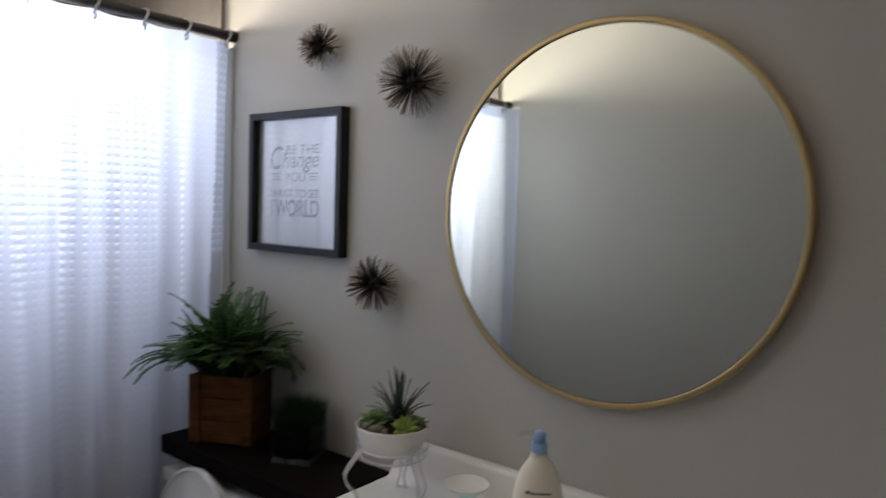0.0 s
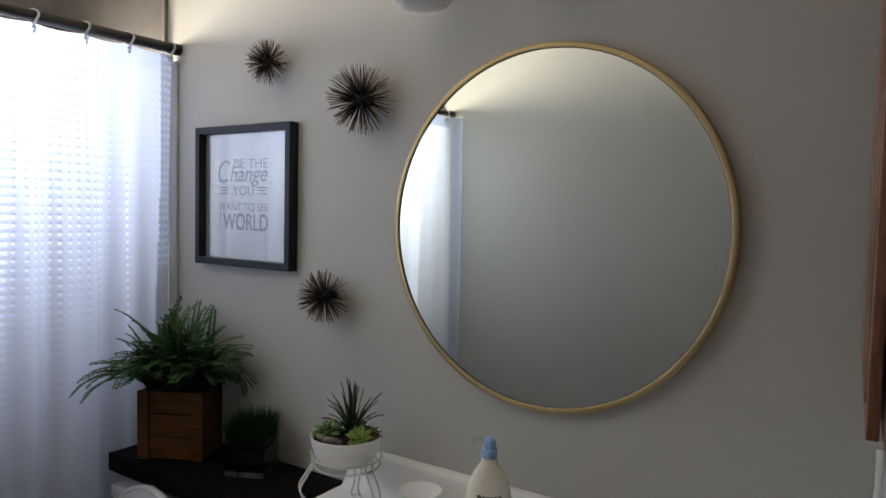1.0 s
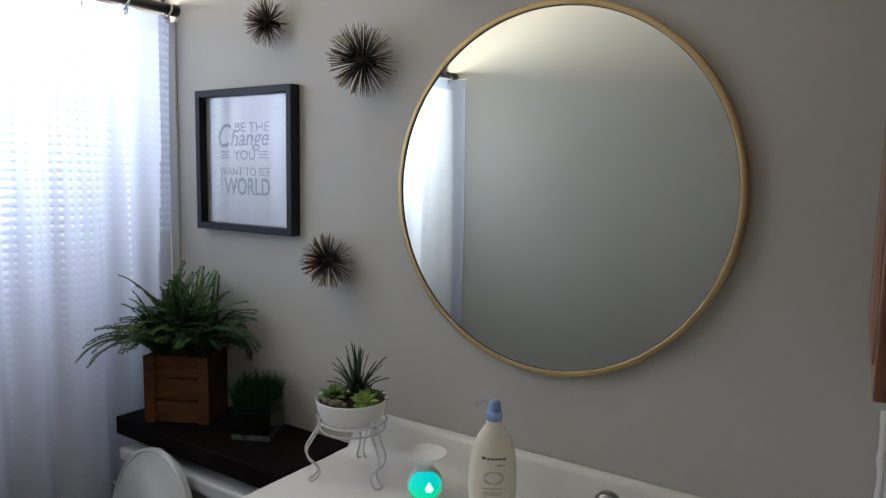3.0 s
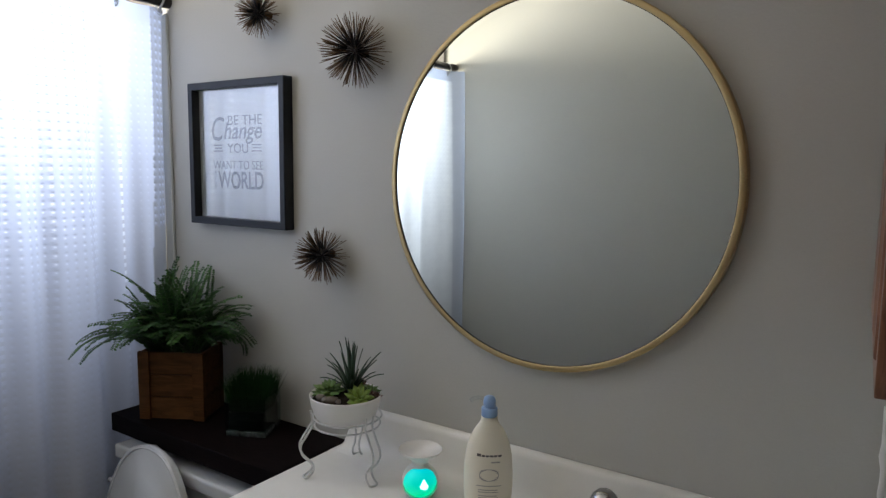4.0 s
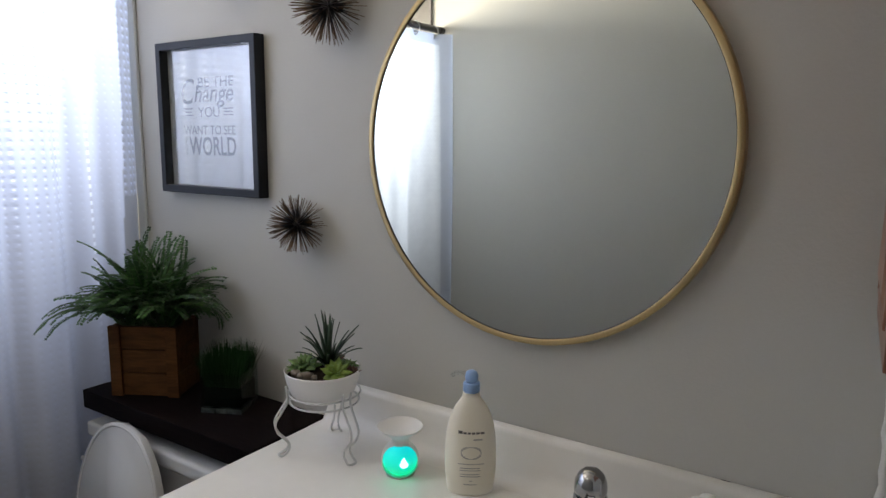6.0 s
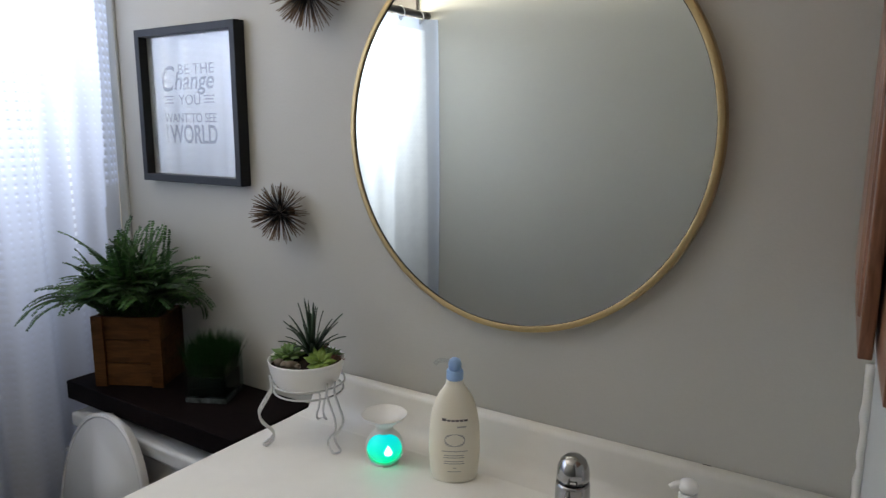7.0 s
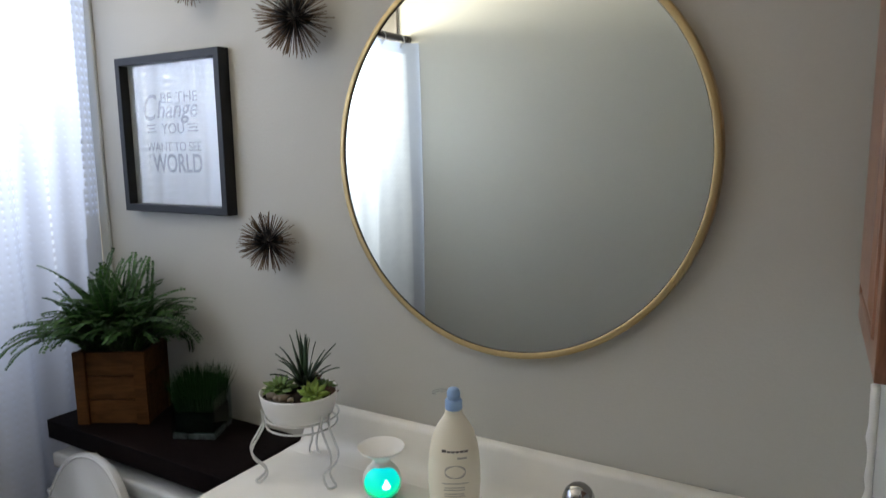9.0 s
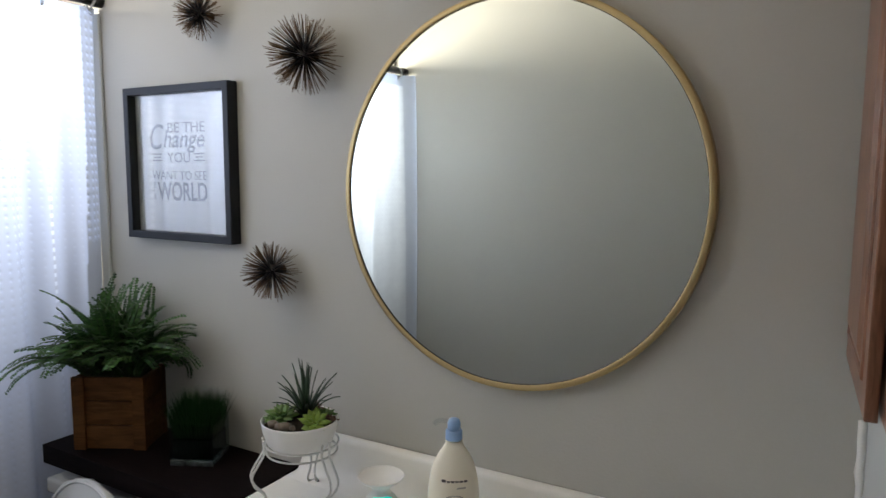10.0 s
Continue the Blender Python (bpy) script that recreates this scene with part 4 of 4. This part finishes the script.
def rosette(side, front, z, size, mat, seed, lean):
    me = mesh_of(fleshy_leaf(0.030 * size, 0.0105 * size), mat, "leaf", True)
    r = random.Random(seed)
    root = Vector((RX_ * side + FX * front, RY_ * side + FY * front, z))
    tip = pose(0, 0, 0, 0, 0, math.degrees(FACE)) @ Matrix.Rotation(radians(lean), 4, "Y")
    for i in range(22):
        s = i / 21
        m = Matrix.Translation(root) @ tip @ pose(0, 0, 0, 0, 0, i * 137.5) @ Matrix.Translation((0.002, 0, 0)) @ Matrix.Rotation(radians(12 + 66 * s), 4, "Y") @ Matrix.Scale((0.6 + 0.45 * s) * r.uniform(0.9, 1.1), 4)
        piece("leaf", me, bowl_pot, m)


rosette(0.034, 0.030, 0.062, 1.05, ROSETTE, 1, 32)
rosette(-0.036, -0.008, 0.064, 1.15, ROSETTE_DARK, 2, 14)
rosette(0.050, -0.014, 0.064, 0.7, ROSETTE_DARK, 3, 0)
rosette(0.060, 0.012, 0.063, 0.5, ROSETTE_RED, 5, 0)
rosette(0.020, -0.050, 0.064, 0.75, ROSETTE_RED, 6, 0)
rosette(-0.054, 0.004, 0.063, 0.55, ROSETTE_DARK, 4, 0)

# ---------------------------------------------------------------- wax warmer with a glowing candle
warmer = thing("wax_warmer", pose(-0.2045, -0.130, COUNTER), "small white ceramic wax warmer lit teal by an electric candle", "wax warmer")
body_profile = [(0.023, 0.0), (0.028, 0.0015)]
for i in range(73):
    a = radians(-58 + 116 * i / 72)
    body_profile.append((0.0375 * math.cos(a) * (1 - 0.06 * math.sin(a)), 0.0335 + 0.0370 * math.sin(a)))
body_profile += [(0.0165, 0.072), (0.017, 0.076), (0.026, 0.0835), (0.0385, 0.0915), (0.0455, 0.0985), (0.0450, 0.1000), (0.0435, 0.0990), (0.036, 0.0925), (0.020, 0.0860), (0, 0.0845)]
shell = lathe(body_profile, 200)
W_FACE = math.atan2(-0.80, 0.60)
cut = []
for f in shell.faces:
    c = f.calc_center_median()
    side = math.atan2(c.y, c.x) - W_FACE
    side = (side + math.pi) % (2 * math.pi) - math.pi
    if c.z < 0.070 and (abs(side) / radians(66)) ** 4 + (abs(c.z - 0.0335) / 0.0310) ** 4 < 1:
        cut.append(f)
bmesh.ops.delete(shell, geom=cut, context="FACES")
part("body", shell, CERAMIC, warmer, "glossy white ceramic body with an open front", smooth=True)
inner = lathe([(0.0, 0.0045)] + [(0.0350 * math.cos(radians(a)), 0.0335 + 0.0335 * math.sin(radians(a))) for a in range(-60, 61, 8)] + [(0.0, 0.0640)], 40)
part("candle_glow", inner, GLOW, warmer, "teal glowing candle cup", smooth=True)
fl = lathe([(0, 0), (0.0065, 0.002), (0.0085, 0.006), (0.0055, 0.011), (0.003, 0.016), (0, 0.0205)], 16)
flame_at = Vector((math.cos(W_FACE + 0.22), math.sin(W_FACE + 0.22), 0)) * 0.0340
part("flame", fl, FLAME, warmer, "bright electric flame", smooth=True).matrix_basis = Matrix.Translation((flame_at.x, flame_at.y, 0.028))

# ---------------------------------------------------------------- lotion bottle
bottle = thing("lotion_bottle", pose(-0.0565, -0.107, COUNTER, 0, 0, 33), "cream plastic lotion pump bottle with a blue pump", "bottle")
BW2, BD2 = 0.0480, 0.0295
BOT = [(0.80, 0.0), (0.87, 0.0015), (0.905, 0.006), (0.955, 0.025), (1.0, 0.055), (0.995, 0.085), (0.955, 0.112), (0.88, 0.134), (0.77, 0.152), (0.62, 0.167), (0.46, 0.178), (0.36, 0.1850), (0.335, 0.1890), (0.33, 0.1950)]


def bottle_scale(z):
    for (a, z0), (b, z1) in zip(BOT, BOT[1:]):
        if z0 <= z <= z1:
            return a + (b - a) * (z - z0) / (z1 - z0)
    return 1.0


part("body", lathe([(0, 0.0)] + BOT + [(0, 0.1950)], 64, BW2, BD2), LOTION, bottle, "cream plastic body", smooth=True)
part("collar", lathe([(0, 0.1952), (0.0148, 0.1952), (0.0157, 0.1965), (0.0157, 0.2110), (0.0148, 0.2130), (0, 0.2135)], 32), BLUE, bottle, "pale blue plastic", smooth=True)
pump = part("pump_head", lathe([(0, 0.2134), (0.0105, 0.2136), (0.0108, 0.2160), (0.0122, 0.2185), (0.0122, 0.2260), (0.0100, 0.2325), (0.0060, 0.2352), (0, 0.2358)], 28), BLUE, bottle, "pale blue plastic", smooth=True)
part("nozzle", tube(smooth_line([(-0.008, 0, 0.2280), (-0.020, 0, 0.2310), (-0.031, 0, 0.2298), (-0.036, 0, 0.2240)], 10), 0.0042, 10), CLEAR, pump, "clear spout")


def label_bar(x0, x1, z, h, mat, name="label_bar"):
    bm = bmesh.new()
    n = 6
    low, high = [], []
    for i in range(n + 1):
        x = x0 + (x1 - x0) * i / n
        for zz, row in ((z - h / 2, low), (z + h / 2, high)):
            k = bottle_scale(zz)
            y = -BD2 * k * math.sqrt(max(0, 1 - (x / (BW2 * k)) ** 2)) - 0.0005
            row.append(bm.verts.new((x, y, zz)))
    for i in range(n):
        bm.faces.new((low[i], low[i + 1], high[i + 1], high[i]))
    part(name, bm, mat, bottle)


xx = -0.0235
for w, h in ((0.0078, 0.0085), (0.0058, 0.0062), (0.0062, 0.0060), (0.0062, 0.0060), (0.0066, 0.0062), (0.0066, 0.0060)):
    label_bar(xx, xx + w, 0.1245 + (h - 0.006) / 2, h * 0.62, LABEL_INK)
    xx += w + 0.0016
label_bar(0.004, 0.021, 0.1125, 0.0030, LABEL_SOFT)
for z, a, b in ((0.0655, -0.024, 0.024), (0.0575, -0.020, 0.017), (0.0530, -0.021, 0.018), (0.0455, -0.020, 0.016), (0.0410, -0.020, 0.018), (0.0325, -0.003, 0.003), (0.0250, -0.013, 0.012)):
    label_bar(a, b, z, 0.0017, LABEL_SOFT)
for i in range(20):
    a0, a1 = 2 * math.pi * i / 20, 2 * math.pi * (i + 1) / 20
    z = 0.087 + 0.0115 * math.sin((a0 + a1) / 2)
    xa, xb = sorted((0.0185 * math.cos(a0), 0.0185 * math.cos(a1)))
    label_bar(xa - 0.0003, xb + 0.0003, z, 0.0008 + abs(0.0115 * (math.sin(a1) - math.sin(a0))), LABEL_SOFT, "label_oval")

# ---------------------------------------------------------------- faucet and soap dispenser
faucet = thing("faucet", pose(0.186, -0.122, COUNTER), "polished chrome single-handle bathroom faucet on the counter", "faucet")
part("base_plate", lathe([(0, 0.0), (0.050, 0.0), (0.052, 0.003), (0.049, 0.008), (0, 0.009)], 40, 1.5, 0.55), CHROME, faucet, smooth=True)
part("body", lathe([(0.030, 0.008), (0.0292, 0.04), (0.0285, 0.066), (0.0278, 0.0705), (0.0245, 0.0715), (0, 0.072)], 36), CHROME, faucet, smooth=True)
part("handle", lathe([(0, 0.0738), (0.0240, 0.0738), (0.0266, 0.0750), (0.0275, 0.084), (0.0262, 0.097), (0.0215, 0.109), (0.013, 0.1165), (0, 0.119)], 40), CHROME, faucet, "chrome dome handle", smooth=True)
part("spout", tube(smooth_line([(0, -0.018, 0.036), (0, -0.06, 0.05), (0, -0.105, 0.048), (0, -0.12, 0.034)], 16), 0.011, 14), CHROME, faucet, smooth=True)
badge = part("badge", box(-0.0070, 0.0070, -0.0282, -0.0262, 0.0785, 0.0845, 0.0009), ROD, faucet, "small dark oval badge")
badge.matrix_basis = pose(0, 0, 0, 0, 0, 22)
part("badge_face", box(-0.0050, 0.0050, -0.0287, -0.0278, 0.0798, 0.0832, 0.0004), WHITE_TRIM, badge, "pale badge face")
soap = thing("soap_dispenser", pose(0.372, -0.126, COUNTER), "white soap bottle with a white pump on the counter", "soap dispenser")
part("body", lathe([(0, 0), (0.030, 0), (0.032, 0.004), (0.031, 0.050), (0.026, 0.066), (0.015, 0.074), (0.0135, 0.080), (0, 0.080)], 36), CERAMIC, soap, smooth=True)
ribbed = lathe([(0, 0.0802), (0.0138, 0.0802), (0.0142, 0.082), (0.0135, 0.108), (0.012, 0.1095), (0, 0.1098)], 48)
for v in ribbed.verts:
    if math.hypot(v.co.x, v.co.y) > 0.013:
        k = 1 + 0.06 * math.cos(16 * math.atan2(v.co.y, v.co.x))
        v.co.x, v.co.y = v.co.x * k, v.co.y * k
part("collar", ribbed, CERAMIC, soap, "ribbed white collar")
pump_top = part("pump_head", lathe([(0, 0.1100), (0.0095, 0.1100), (0.0140, 0.1160), (0.0150, 0.1225), (0.0120, 0.1280), (0.006, 0.1300), (0, 0.1305)], 32), CERAMIC, soap, "white pump head", smooth=True)
part("nozzle", tube(smooth_line([(-0.008, -0.002, 0.1225), (-0.018, -0.006, 0.1215), (-0.026, -0.010, 0.1165)], 8), 0.0046, 10, taper=[1.2, 1.15, 1.1, 1.05, 1.0, 0.95, 0.85, 0.7]), CERAMIC, pump_top, "short spout", smooth=True)

# ---------------------------------------------------------------- wooden wall cabinet on the side wall
ex = Vector((SKEW, -1, 0)).normalized()
inward = Vector((-ex.y, ex.x, 0)) * -1
CAB = Matrix(((ex.x, inward.x, 0, CORNER), (ex.y, inward.y, 0, 0), (0, 0, 1, 0), (0, 0, 0, 1)))
cab = new("wall_cabinet")
cab.matrix_basis = Matrix.Translation((0, 0, 0))
tagged(cab, "reddish-brown wooden wall cabinet hung on the side wall", "cabinet")
CZ0, CZ1 = 1.285, 2.16


def cab_part(name, a, parent, label="", bevel=0.002):
    bm = box(*a, bevel)
    bm.transform(CAB)
    return part(name, bm, CABINET, parent, label)


# face frame on the wall: two stiles and two rails, with a rounded bead along the open stile
cab_part("stile", (0.012, 0.072, 0.001, 0.0175, CZ0, CZ1), cab)
cab_part("stile", (0.330, 0.458, 0.001, 0.0175, CZ0, CZ1), cab, bevel=0.003)
cab_part("bead", (0.4585, 0.4675, 0.001, 0.0125, CZ0 - 0.004, CZ1), cab, "rounded outer bead", 0.0035)
for z0, z1 in ((CZ0, CZ0 + 0.07), (CZ1 - 0.07, CZ1)):
    cab_part("rail", (0.0725, 0.3295, 0.001, 0.0172, z0, z1), cab)
cab_part("back_panel", (0.0725, 0.3295, 0.001, 0.006, CZ0 + 0.0705, CZ1 - 0.0705), cab)
door_leaf = cab_part("door", (0.020, 0.3205, 0.0212, 0.0350, CZ0, CZ1 - 0.004), cab, "raised-panel wooden door")


def raised_panel():
    """A field with sloping margins inside the door's frame."""
    bm = bmesh.new()
    loops = []
    for inset, o in ((0.036, 0.0351), (0.0375, 0.0378), (0.0415, 0.0386), (0.0445, 0.0372), (0.0455, 0.0353), (0.0475, 0.0353), (0.066, 0.0408), (0.068, 0.0412)):
        s0, s1, z0, z1 = 0.020 + inset, 0.3205 - inset, CZ0 + inset, CZ1 - 0.004 - inset
        loops.append([bm.verts.new(p) for p in ((s0, o, z0), (s1, o, z0), (s1, o, z1), (s0, o, z1))])
    for a, b in zip(loops, loops[1:]):
        for k in range(4):
            bm.faces.new((a[k], a[(k + 1) % 4], b[(k + 1) % 4], b[k]))
    bm.faces.new(loops[-1])
    bm.transform(CAB)
    return bm


part("raised_panel", raised_panel(), CABINET, door_leaf)

# caulk bead in the corner below the cabinet
bm = bmesh.new()
r = random.Random(9)
tube([(CORNER - 0.004 + r.uniform(-0.0015, 0.0015), -0.006, COUNTER + 0.098 + 0.02 * i) for i in range(12)], 0.0075, 7, bm=bm, taper=[r.uniform(0.7, 1.15) for i in range(12)])
structure("trim_corner_caulk", bm, WHITE_TRIM, "uneven white caulk bead in the wall corner", "trim", True)

# ---------------------------------------------------------------- vanity light above the mirror
light = thing("vanity_light", pose(0, 0, 2.13), "unlit vanity light bar with white glass shades", "wall light")
part("backplate", box(-0.36, 0.36, -0.022, -0.0015, -0.045, 0.045, 0.006, 3), CHROME, light)
for x in (-0.25, 0.0, 0.25):
    part("arm", tube(smooth_line([(x, -0.022, 0.0), (x, -0.07, 0.004), (x, -0.095, -0.01), (x, -0.098, -0.028)], 12), 0.008, 10), CHROME, light, smooth=True)
    sh = lathe([(0.018, -0.028), (0.026, -0.034), (0.046, -0.062), (0.060, -0.105), (0.0655, -0.140), (0.064, -0.155), (0.054, -0.1655), (0.030, -0.1695), (0, -0.1705)], 40)
    part("shade", sh, SHADE, light, "white frosted glass shade", smooth=True).matrix_basis = pose(x, -0.098, 0)
